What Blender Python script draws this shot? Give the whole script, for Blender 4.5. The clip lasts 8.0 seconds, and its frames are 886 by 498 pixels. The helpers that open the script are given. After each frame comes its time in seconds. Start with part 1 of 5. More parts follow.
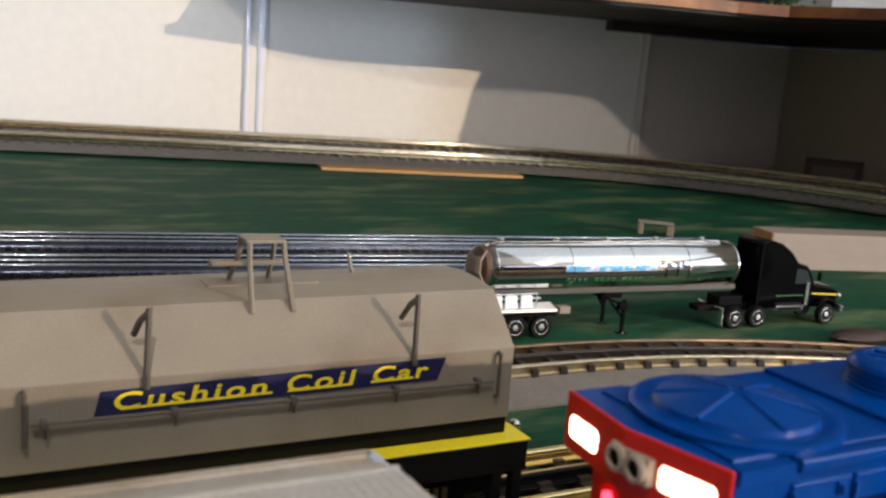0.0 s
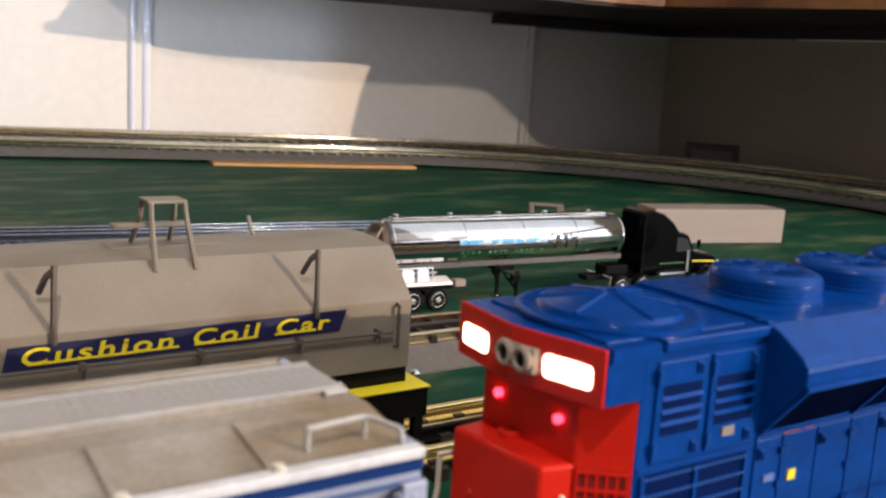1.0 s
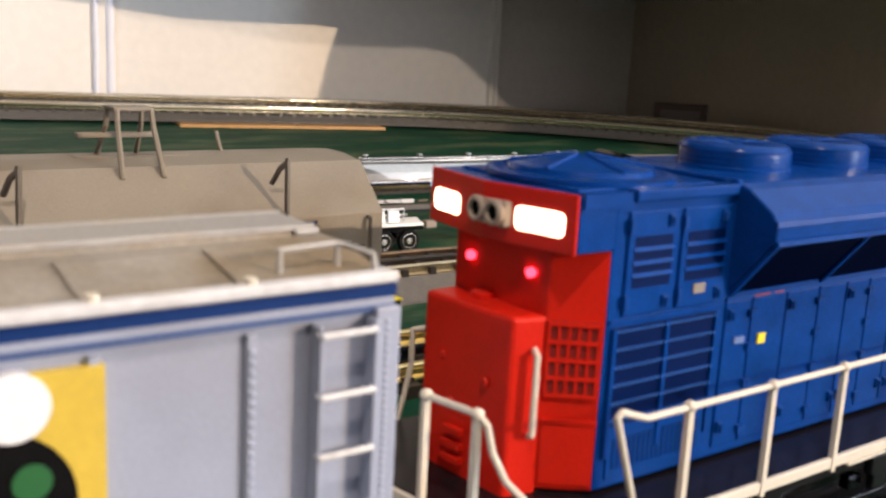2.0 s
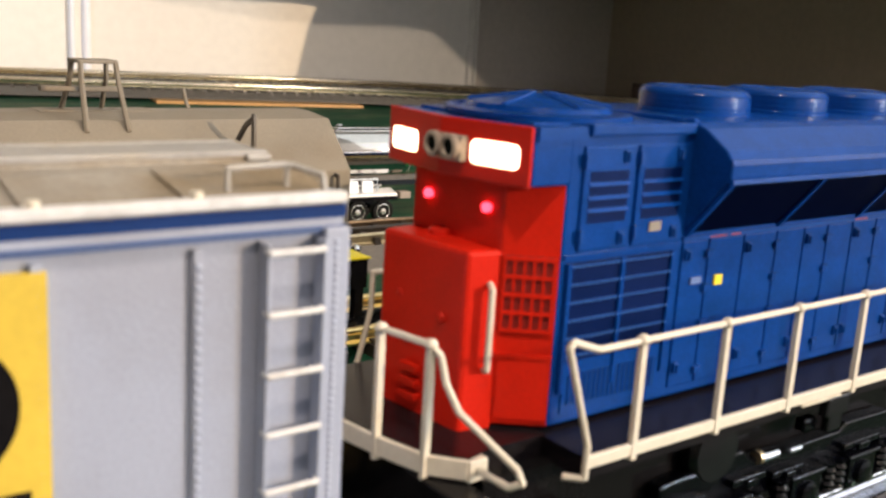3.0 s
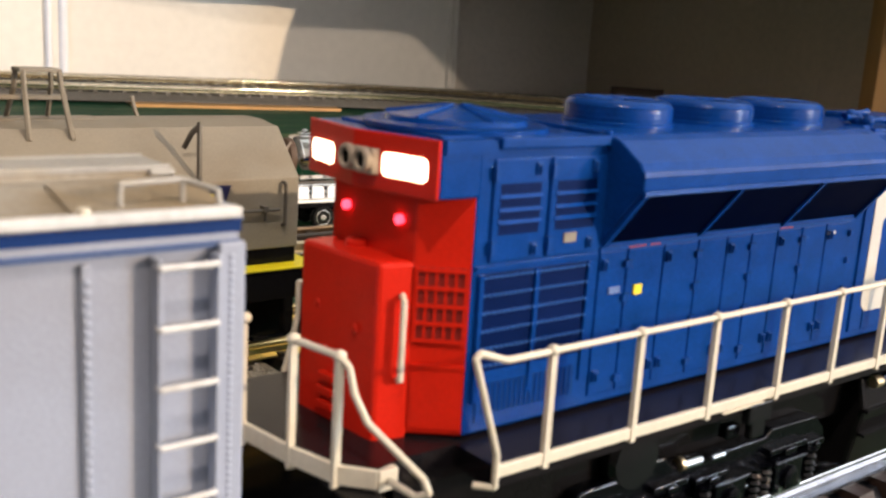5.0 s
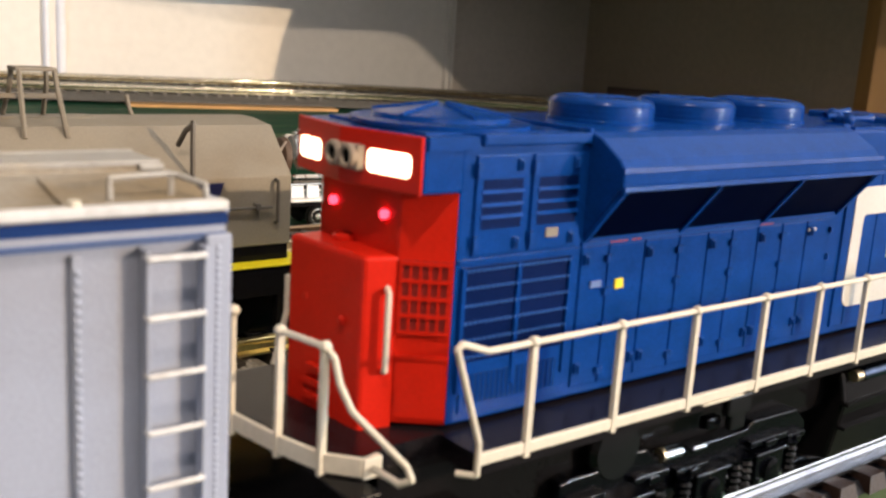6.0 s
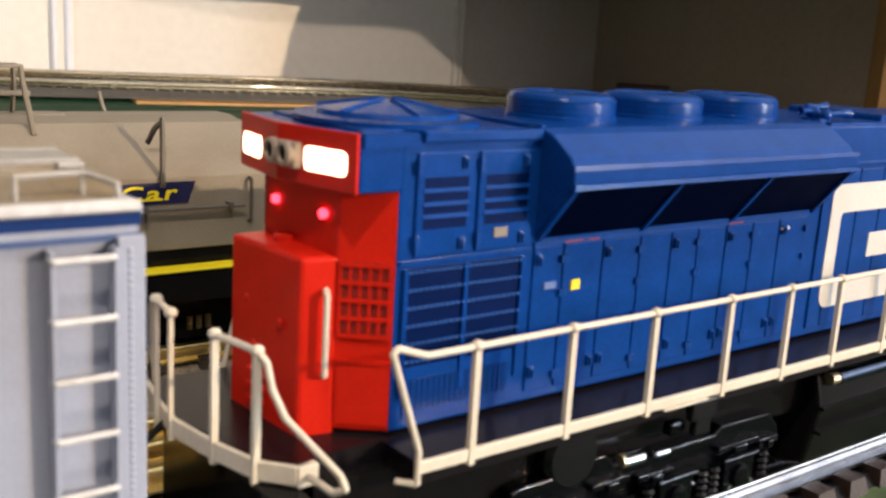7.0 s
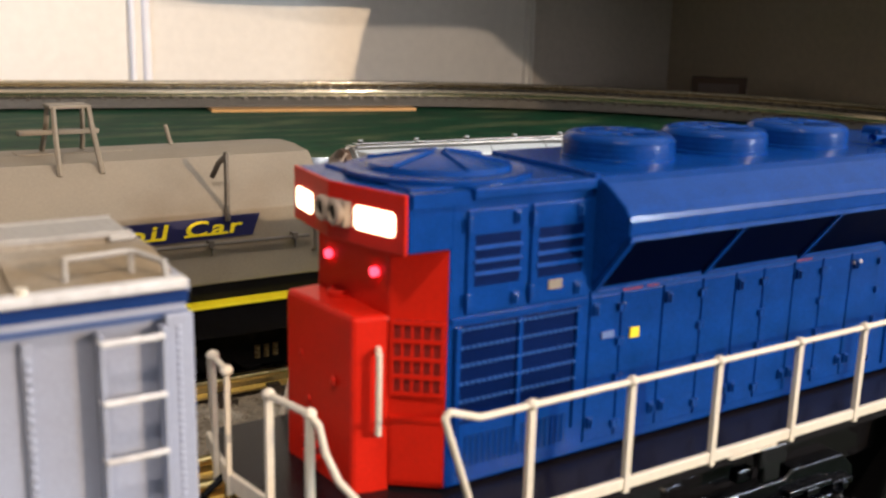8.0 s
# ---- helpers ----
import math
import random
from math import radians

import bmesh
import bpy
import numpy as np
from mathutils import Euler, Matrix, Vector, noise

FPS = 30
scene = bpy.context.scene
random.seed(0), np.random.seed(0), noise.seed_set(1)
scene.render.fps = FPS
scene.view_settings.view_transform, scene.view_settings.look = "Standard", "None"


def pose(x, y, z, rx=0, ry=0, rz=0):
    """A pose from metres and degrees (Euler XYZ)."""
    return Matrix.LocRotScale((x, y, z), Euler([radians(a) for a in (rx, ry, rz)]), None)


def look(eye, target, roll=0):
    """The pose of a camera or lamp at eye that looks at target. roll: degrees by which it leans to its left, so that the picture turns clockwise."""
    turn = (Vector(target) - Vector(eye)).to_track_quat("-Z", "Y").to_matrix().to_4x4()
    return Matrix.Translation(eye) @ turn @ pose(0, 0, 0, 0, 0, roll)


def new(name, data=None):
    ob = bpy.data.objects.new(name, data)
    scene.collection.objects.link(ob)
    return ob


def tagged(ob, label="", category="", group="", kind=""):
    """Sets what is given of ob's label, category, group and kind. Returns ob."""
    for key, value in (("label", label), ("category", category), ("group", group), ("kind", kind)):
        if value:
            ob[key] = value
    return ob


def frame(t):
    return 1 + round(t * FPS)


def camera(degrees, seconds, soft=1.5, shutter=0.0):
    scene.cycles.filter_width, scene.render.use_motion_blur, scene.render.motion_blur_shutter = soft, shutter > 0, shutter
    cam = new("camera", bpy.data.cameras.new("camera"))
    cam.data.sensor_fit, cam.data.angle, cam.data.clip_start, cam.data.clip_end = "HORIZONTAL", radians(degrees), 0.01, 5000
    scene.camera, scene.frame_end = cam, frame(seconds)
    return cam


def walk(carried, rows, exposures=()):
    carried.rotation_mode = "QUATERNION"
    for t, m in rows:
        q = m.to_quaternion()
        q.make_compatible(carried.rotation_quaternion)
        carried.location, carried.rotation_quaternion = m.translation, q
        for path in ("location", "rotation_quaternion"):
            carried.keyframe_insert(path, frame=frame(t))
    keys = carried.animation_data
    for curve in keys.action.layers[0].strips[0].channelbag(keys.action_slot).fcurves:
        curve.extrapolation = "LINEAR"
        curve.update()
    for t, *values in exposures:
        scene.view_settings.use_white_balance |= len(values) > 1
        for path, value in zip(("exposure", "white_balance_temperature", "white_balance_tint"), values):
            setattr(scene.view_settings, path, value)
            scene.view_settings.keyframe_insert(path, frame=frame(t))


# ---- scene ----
# ---- camera ----
cam = camera(47.8, 8.0, soft=2.3)
cam.data.dof.use_dof, cam.data.dof.focus_distance, cam.data.dof.aperture_fstop = True, 0.42, 32.0
PATH = [
    (0, (-0.11330, -0.12402, 0.17132), (0.35767, 0.73729, -0.01929), 4.42),
    (0.3, (-0.12389, -0.13352, 0.17231), (0.38871, 0.70493, -0.01705), 4.86),
    (0.5, (-0.12540, -0.14131, 0.16978), (0.40069, 0.68837, -0.01694), 4.67),
    (1, (-0.12216, -0.14081, 0.15891), (0.43746, 0.66759, -0.02359), 3.46),
    (1.5, (-0.11799, -0.14182, 0.14783), (0.46257, 0.64988, -0.04234), 2.89),
    (1.7, (-0.12334, -0.14302, 0.14217), (0.45618, 0.64738, -0.05637), 2.90),
    (2.8, (-0.12237, -0.14773, 0.12937), (0.47273, 0.62721, -0.08350), 3.47),
    (3, (-0.12047, -0.14929, 0.12745), (0.47575, 0.62341, -0.09038), 3.51),
    (3.5, (-0.11704, -0.15085, 0.12792), (0.48446, 0.61674, -0.09342), 3.61),
    (4, (-0.11443, -0.15395, 0.12900), (0.48963, 0.61188, -0.09149), 3.68),
    (4.5, (-0.10999, -0.15615, 0.13063), (0.49519, 0.61005, -0.08546), 3.56),
    (6, (-0.11109, -0.16484, 0.13049), (0.49651, 0.59993, -0.08388), 3.66),
    (6.5, (-0.10231, -0.16572, 0.13103), (0.50261, 0.60164, -0.08162), 3.53),
    (7, (-0.09567, -0.16836, 0.13076), (0.49846, 0.60564, -0.08818), 3.43),
    (7.2, (-0.09306, -0.17046, 0.13422), (0.49371, 0.60686, -0.08822), 3.39),
    (7.5, (-0.09031, -0.17537, 0.13990), (0.47926, 0.61673, -0.07958), 2.46),
    (7.8, (-0.09213, -0.16864, 0.14330), (0.45902, 0.63686, -0.07539), 2.07),
    (8, (-0.08935, -0.16675, 0.14219), (0.44109, 0.64944, -0.08688), 1.50),
]
walk(cam, [(t, look(eye, target, roll)) for t, eye, target, roll in PATH],
     [(0, -0.23, 6350, 18), (0.5, -0.11, 6380, 20), (1.5, -0.06, 6550, 23), (3, 0.07, 7050, 19), (7.5, 0.02, 7050, 20), (8, -0.02, 6950, 21)])

# ---- light: a dim room, warm lamps, added fills and a cool window ----
world = bpy.data.worlds.new("room_air")
scene.world = world
world.use_nodes = True
world.node_tree.nodes["Background"].inputs[0].default_value = (0.6, 0.7, 1.0, 1)
world.node_tree.nodes["Background"].inputs[1].default_value = 0.02
scene.view_settings.exposure = 0.0


def spot_lamp(name, at, target, power, radius, cone, colour):
    """A lamp with an added spot cone: bright in the middle of its beam, fading to its rim."""
    data = bpy.data.lights.new(name, "SPOT")
    data.shadow_soft_size, data.energy, data.color = radius, power, colour
    data.spot_size, data.spot_blend = radians(cone), 1.0
    ob = new(name, data)
    ob.matrix_world = look(at, target)
    return ob


def panel(name, at, target, power, size, colour):
    data = bpy.data.lights.new(name, "AREA")
    data.shape, data.size, data.size_y, data.energy, data.color = "RECTANGLE", size[0], size[1], power, colour
    ob = new(name, data)
    ob.matrix_world = look(at, target)
    return ob


spot_lamp("lamp_right", (2.60, -3.60, 1.248), (0.00, 1.5, 0.10), 830, 0.022, 47, (1.0, 0.81, 0.55))
spot_lamp("lamp_front", (0.75, -2.40, 1.29), (0.62, 1.4, 0.0), 125, 0.04, 30, (1.0, 0.88, 0.70))
spot_lamp("lamp_above", (-0.33, -0.56, 1.24), (0.02, 0.12, 0.05), 42, 0.03, 50, (1.0, 0.90, 0.74))
# added spot, no known lamp: brings cool light onto the upper wall
spot_lamp("wall_fill_spot", (-0.70, 0.85, 0.21), (0.20, 1.5, 0.19), 22, 0.02, 50, (0.78, 0.88, 1.0))
# added fill panels: top light, and brightness for the tank to mirror
panel("fill_panel", (1.50, -0.80, 1.45), (1.50, -0.79, 0.0), 19, (2.6, 3.2), (0.80, 0.94, 1.0))
panel("tank_fill_panel", (0.4, -2.0, 1.45), (0.4, -1.99, 0.0), 12, (4.4, 2.8), (1.0, 0.93, 0.84))
panel("window_light", (2.18, -2.3, 0.36), (0.4, 1.4, 0.2), 42, (0.10, 0.5), (0.60, 0.82, 1.0))


# ---- materials ----
def paint(name, colour, rough=0.4, metal=0.0, vary=0.12, grain=900.0, blotch=60.0, bump=0.0, tint=None, tint_at=(0.55, 0.75),
          coat=0.0, stretch=(1, 1, 1), spec=0.5, random_tone=0.0):
    """A surface: base colour with grain and blotches, an optional second tint in patches, fine relief."""
    m = bpy.data.materials.new(name)
    m.use_nodes = True
    nt = m.node_tree
    b = nt.nodes["Principled BSDF"]
    N, L = nt.nodes.new, nt.links.new
    co = N("ShaderNodeTexCoord")
    mp = N("ShaderNodeMapping")
    mp.inputs["Scale"].default_value = stretch
    L(co.outputs["Object"], mp.inputs["Vector"])
    n1, n2 = N("ShaderNodeTexNoise"), N("ShaderNodeTexNoise")
    n1.inputs["Scale"].default_value, n1.inputs["Detail"].default_value = grain, 3
    n2.inputs["Scale"].default_value, n2.inputs["Detail"].default_value = blotch, 5
    L(mp.outputs[0], n1.inputs["Vector"])
    L(mp.outputs[0], n2.inputs["Vector"])
    add = N("ShaderNodeMath")
    add.operation = "ADD"
    L(n1.outputs["Fac"], add.inputs[0])
    L(n2.outputs["Fac"], add.inputs[1])
    mr = N("ShaderNodeMapRange")
    mr.inputs["From Min"].default_value, mr.inputs["From Max"].default_value = 0.6, 1.4
    mr.inputs["To Min"].default_value, mr.inputs["To Max"].default_value = 1 - vary, 1 + vary
    L(add.outputs[0], mr.inputs["Value"])
    last = mr.outputs[0]
    if random_tone:
        oi, mul = N("ShaderNodeObjectInfo"), N("ShaderNodeMapRange")
        mul.inputs["To Min"].default_value, mul.inputs["To Max"].default_value = 1 - random_tone, 1 + random_tone
        L(oi.outputs["Random"], mul.inputs["Value"])
        mm = N("ShaderNodeMath")
        mm.operation = "MULTIPLY"
        L(last, mm.inputs[0])
        L(mul.outputs[0], mm.inputs[1])
        last = mm.outputs[0]
    base = N("ShaderNodeRGB")
    base.outputs[0].default_value = (*colour, 1)
    src = base.outputs[0]
    if tint:
        ramp, mix = N("ShaderNodeMapRange"), N("ShaderNodeMix")
        n3 = N("ShaderNodeTexNoise")
        n3.inputs["Scale"].default_value, n3.inputs["Detail"].default_value = blotch * 0.6, 6
        L(mp.outputs[0], n3.inputs["Vector"])
        ramp.inputs["From Min"].default_value, ramp.inputs["From Max"].default_value = tint_at
        L(n3.outputs["Fac"], ramp.inputs["Value"])
        mix.data_type = "RGBA"
        L(ramp.outputs[0], mix.inputs["Factor"])
        L(src, mix.inputs["A"])
        mix.inputs["B"].default_value = (*tint, 1)
        src = mix.outputs["Result"]
    vm = N("ShaderNodeVectorMath")
    vm.operation = "SCALE"
    L(src, vm.inputs[0])
    L(last, vm.inputs["Scale"])
    L(vm.outputs[0], b.inputs["Base Color"])
    rr = N("ShaderNodeMapRange")
    rr.inputs["To Min"].default_value, rr.inputs["To Max"].default_value = max(0.02, rough * 0.75), min(1, rough * 1.25)
    L(n2.outputs["Fac"], rr.inputs["Value"])
    L(rr.outputs[0], b.inputs["Roughness"])
    b.inputs["Metallic"].default_value = metal
    b.inputs["Coat Weight"].default_value = coat
    b.inputs["Coat Roughness"].default_value = 0.13
    b.inputs["Specular IOR Level"].default_value = spec
    if bump:
        bp = N("ShaderNodeBump")
        bp.inputs["Strength"].default_value, bp.inputs["Distance"].default_value = min(1.0, bump), 0.0006
        L(n1.outputs["Fac"], bp.inputs["Height"])
        L(bp.outputs[0], b.inputs["Normal"])
    return m


def glow(name, colour, strength):
    m = bpy.data.materials.new(name)
    m.use_nodes = True
    b = m.node_tree.nodes["Principled BSDF"]
    b.inputs["Base Color"].default_value = (*colour, 1)
    b.inputs["Emission Color"].default_value = (*colour, 1)
    b.inputs["Emission Strength"].default_value = strength
    return m


BLUE = paint("blue_enamel", (0.0, 0.041, 0.228), 0.24, vary=0.22, grain=1500, blotch=160, bump=0.10, spec=0.10, coat=0.12)
# body blue a touch lighter, to lift the glints on small fittings
BLUE_TRIM = paint("blue_glint_fittings", (0.001, 0.048, 0.250), 0.2, vary=0.2, grain=1500, spec=0.40)
# darker copies of the body blue: shade of vent, slots and grille painted in
MID_BLUE = paint("blue_vent_shade", (0.0005, 0.024, 0.135), 0.3, vary=0.2, grain=1500, spec=0.1)
DARK_BLUE = paint("blue_recess_shade", (0.0, 0.0085, 0.062), 0.4, vary=0.25, grain=1800, spec=0.05)
# shade inside the radiator openings, given as a near-black navy
SCREEN_BLUE = paint("navy_opening_shade", (0.0, 0.0015, 0.014), 0.5, vary=0.25, grain=1800, spec=0.02)
RED = paint("red_enamel", (0.57, 0.017, 0.007), 0.36, vary=0.12, grain=1200, blotch=90, bump=0.10, spec=0.13, coat=0.12)
# shade between the red grille bars, in the colour; also dark red print
DARK_RED = paint("red_recess_shade_and_print", (0.24, 0.010, 0.006), 0.6, vary=0.2)
CREAM = paint("cream_plastic", (0.65, 0.605, 0.51), 0.38, vary=0.10, grain=700, tint=(0.58, 0.49, 0.35), tint_at=(0.62, 0.8))
BLACK = paint("black_plastic", (0.0065, 0.0062, 0.0070), 0.16, vary=0.3, grain=800, spec=0.12)
DECK = paint("black_walkway", (0.0085, 0.0072, 0.0092), 0.24, vary=0.3, grain=1600, bump=0.12, tint=(0.008, 0.007, 0.009), tint_at=(0.62, 0.8), spec=0.22)
STEEL = paint("worn_steel", (0.64, 0.67, 0.73), 0.18, 1.0, vary=0.2, grain=1200, blotch=120, bump=0.08)
BRASS = paint("tarnished_tin_rail", (0.60, 0.50, 0.34), 0.40, 1.0, vary=0.3, grain=900, blotch=90, bump=0.06)
RUST_RAIL = paint("rusty_tin_rail", (0.27, 0.19, 0.125), 0.45, 1.0, vary=0.35, grain=900, blotch=90, bump=0.1)
SHINY_RAIL = paint("shiny_tin_rail", (0.86, 0.76, 0.58), 0.09, 1.0, vary=0.2, grain=900, blotch=90, bump=0.06)
RIM_CHROME = paint("bright_rim", (0.80, 0.80, 0.79), 0.20, 0.75, vary=0.10, grain=1600)
PLATING = paint("chrome_plating", (0.76, 0.74, 0.71), 0.08, 1.0, vary=0.06, grain=500, blotch=60)
GOLD_RAIL = paint("golden_rail", (0.92, 0.70, 0.32), 0.32, 1.0, vary=0.2, grain=900, blotch=90, bump=0.06)
SILVER = paint("bright_silver", (0.90, 0.90, 0.91), 0.22, 0.35, vary=0.06)
CHROME = paint("chrome", (0.86, 0.86, 0.86), 0.07, 1.0, vary=0.04, grain=500, blotch=60)
GREY = paint("grey_plastic", (0.216, 0.191, 0.154), 0.55, vary=0.12, grain=1400, blotch=50, bump=0.15, tint=(0.175, 0.140, 0.10), tint_at=(0.50, 0.75))
GREY_DARK = paint("grey_fittings", (0.085, 0.075, 0.065), 0.5, vary=0.15)
NAVY = paint("navy_print", (0.007, 0.009, 0.060), 0.5, vary=0.10)
YELLOW = paint("yellow_print", (0.80, 0.66, 0.015), 0.45, vary=0.10, tint=(0.6, 0.45, 0.05), tint_at=(0.65, 0.8))
HOPPER = paint("pale_blue_grey_plastic", (0.315, 0.356, 0.460), 0.42, vary=0.07, grain=1200, blotch=45, bump=0.12, tint=(0.25, 0.265, 0.32), tint_at=(0.55, 0.8))
HOPPER_ROOF = paint("dusty_grey_roof", (0.325, 0.300, 0.262), 0.55, vary=0.22, grain=900, blotch=55, bump=0.2, tint=(0.225, 0.172, 0.110), tint_at=(0.42, 0.62))
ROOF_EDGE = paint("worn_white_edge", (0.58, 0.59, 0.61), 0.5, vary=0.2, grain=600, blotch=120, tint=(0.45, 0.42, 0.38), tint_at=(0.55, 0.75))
CAST_BLACK = paint("black_cast_metal", (0.0010, 0.0012, 0.0024), 0.13, vary=0.3, grain=900, bump=0.30, spec=0.20)
COVER_GREY = paint("dull_grey_cover", (0.006, 0.0065, 0.008), 0.25, vary=0.2, spec=0.3)
PALE_GRATING = paint("pale_grey_grating", (0.34, 0.335, 0.325), 0.5, vary=0.15, grain=600, blotch=120, tint=(0.36, 0.33, 0.28), tint_at=(0.55, 0.75))
PIPE_STEEL = paint("blued_steel", (0.08, 0.11, 0.18), 0.22, 1.0, vary=0.2)
# corner boards: their shade is partly put into these darker tones
PALE_BOARD = paint("beige_shaded_board", (0.60, 0.54, 0.47), 0.65, vary=0.10, grain=90, blotch=6, bump=0.1)
BROWN_BOARD = paint("brown_shaded_board", (0.56, 0.47, 0.365), 0.65, vary=0.12, grain=90, blotch=6, bump=0.1)
PALE_PRINT = paint("sky_blue_print", (0.10, 0.36, 0.66), 0.2, vary=0.4, blotch=260, tint=(0.62, 0.70, 0.80), tint_at=(0.45, 0.6))
EMBLEM = paint("white_emblem_paint", (0.56, 0.56, 0.54), 0.4, vary=0.1, spec=0.2)
WHITE_TRIM = paint("white_print", (0.78, 0.79, 0.82), 0.4, vary=0.08)
AMBER = paint("amber_print", (0.60, 0.43, 0.055), 0.45, vary=0.12)
BLUE_DOT = paint("blue_painted_glint", (0.03, 0.12, 0.40), 0.15, vary=0.1)
GRAVEL = paint("brown_gravel", (0.21, 0.175, 0.13), 0.8, vary=0.6, grain=700, blotch=160, bump=1.0, tint=(0.30, 0.27, 0.22), tint_at=(0.5, 0.6))
STORAGE_BED = paint("dark_base_and_tie_shade", (0.005, 0.006, 0.010), 0.35, vary=0.4, grain=60, blotch=12, stretch=(0.2, 1, 1), spec=0.3)
STRIPE = paint("blue_print", (0.006, 0.032, 0.14), 0.45, vary=0.10, spec=0.12)
STRIPE_THIN = paint("slate_blue_print", (0.045, 0.085, 0.21), 0.45, vary=0.10)
STRIPE_PALE = paint("pale_blue_print", (0.10, 0.17, 0.38), 0.45, vary=0.10)
GREEN_PRINT = paint("green_print", (0.010, 0.11, 0.030), 0.5)
RUBBER = paint("tyre_rubber", (0.006, 0.006, 0.006), 0.6, vary=0.2, spec=0.1)
TIE = paint("brown_tie_plastic", (0.020, 0.0085, 0.006), 0.5, vary=0.3, grain=700, bump=0.4, random_tone=0.25)
BED_TIE = paint("dark_tie_plastic", (0.040, 0.030, 0.022), 0.4, vary=0.25, grain=700, bump=0.4, random_tone=0.15)
DULL_RAIL = paint("dull_dark_rail", (0.34, 0.38, 0.46), 0.12, 1.0, vary=0.25, grain=900, blotch=90, bump=0.1)
GLOSS_BLACK = paint("glossy_black_enamel", (0.001, 0.001, 0.0013), 0.07, vary=0.1, spec=0.10)
HOUSING = paint("pale_grey_housing", (0.34, 0.28, 0.23), 0.5, vary=0.1)
CURVE_BED = paint("brown_grey_ballast", (0.20, 0.175, 0.15), 0.8, vary=0.28, grain=1400, blotch=120, bump=0.9)
BED = paint("grey_ballast_plastic", (0.095, 0.089, 0.080), 0.8, vary=0.28, grain=1400, blotch=120, bump=0.9)
TABLE = paint("green_painted_plywood", (0.008, 0.057, 0.030), 0.65, vary=0.55, grain=110, blotch=28, bump=0.3,
              tint=(0.098, 0.130, 0.070), tint_at=(0.50, 0.70), stretch=(0.45, 1.2, 1), spec=0.08)
PANEL = paint("white_wall_board", (0.77, 0.735, 0.67), 0.6, vary=0.06, grain=60, blotch=3, bump=0.05)
GLOSS_STRIP = paint("glossy_plastic_strip", (0.80, 0.81, 0.86), 0.12, vary=0.05)
PINE = paint("pine_board", (0.50, 0.27, 0.09), 0.5, vary=0.22, grain=40, blotch=12, stretch=(1, 1, 0.12), bump=0.2)
PINE_X = paint("pine_edge", (0.42, 0.20, 0.07), 0.55, vary=0.3, grain=40, blotch=9, stretch=(0.15, 0.15, 1), bump=0.2)
CARD = paint("pale_wood_block", (0.25, 0.205, 0.17), 0.65, vary=0.08, grain=120, blotch=14, stretch=(0.3, 1, 1))
STAINED_WOOD = paint("grey_brown_wood", (0.13, 0.10, 0.085), 0.6, vary=0.2)
DARK_LEATHER = paint("dark_brown_pad", (0.034, 0.018, 0.014), 0.6, vary=0.25, grain=500, bump=0.4)
# shelf underside: its shade is put into this near-black brown
DECK_WOOD = paint("shade_dark_deck", (0.032, 0.019, 0.012), 0.6, vary=0.3, grain=60, blotch=9, bump=0.2)
EDGE_WOOD = paint("worn_orange_edge", (0.30, 0.125, 0.040), 0.55, vary=0.4, grain=40, blotch=9, bump=0.2, tint=(0.16, 0.055, 0.02), tint_at=(0.5, 0.6))
DARK_WOOD = paint("dark_brown_wood", (0.070, 0.040, 0.026), 0.6, vary=0.2)
PLASTER = paint("room_paint", (0.46, 0.43, 0.38), 0.8, vary=0.05, grain=12, blotch=1.5)
FLOOR = paint("room_floor", (0.16, 0.13, 0.10), 0.6, vary=0.2, grain=20, blotch=2)
GREEN_LEAF = paint("model_foliage", (0.04, 0.09, 0.03), 0.8, vary=0.3, grain=300)
LIGHT_ON = glow("lit_number_board", (1.0, 0.80, 0.52), 5.0)
RED_ON = glow("lit_marker_lamp", (1.0, 0.04, 0.07), 6.0)
RED_GLOW = paint("marker_lens", (0.7, 0.01, 0.02), 0.2)


# ---- mesh helpers ----
def add_box(bm, x0, x1, y0, y1, z0, z1, m=None):
    vs = [bm.verts.new((x, y, z)) for x in (x0, x1) for y in (y0, y1) for z in (z0, z1)]
    for f in ((0, 1, 3, 2), (4, 6, 7, 5), (0, 4, 5, 1), (2, 3, 7, 6), (0, 2, 6, 4), (1, 5, 7, 3)):
        bm.faces.new([vs[i] for i in f])
    if m is not None:
        bmesh.ops.transform(bm, matrix=m, verts=vs)
    return vs


def add_prism(bm, profile, axis, a, b):
    """A polygon of (u, v) pushed along an axis from a to b. x: (y, z); y: (x, z); z: (x, y)."""
    def at(u, v, w):
        return {"x": (w, u, v), "y": (u, w, v), "z": (u, v, w)}[axis]
    lo, hi = [bm.verts.new(at(u, v, a)) for u, v in profile], [bm.verts.new(at(u, v, b)) for u, v in profile]
    n = len(profile)
    bm.faces.new(lo), bm.faces.new(hi[::-1])
    for i in range(n):
        bm.faces.new((lo[i], hi[i], hi[(i + 1) % n], lo[(i + 1) % n]))
    return lo + hi


def add_rod(bm, p, q, r, n=10, r2=None):
    p, q = Vector(p), Vector(q)
    m = Matrix.Translation((p + q) / 2) @ (q - p).to_track_quat("Z", "Y").to_matrix().to_4x4()
    bmesh.ops.create_cone(bm, cap_ends=True, segments=n, radius1=r, radius2=r if r2 is None else r2, depth=(q - p).length, matrix=m)


def add_wire(bm, pts, r, n=8):
    for p, q in zip(pts, pts[1:]):
        add_rod(bm, p, q, r, n)
    for p in pts[1:-1]:
        bmesh.ops.create_icosphere(bm, subdivisions=1, radius=r * 1.03, matrix=Matrix.Translation(p))


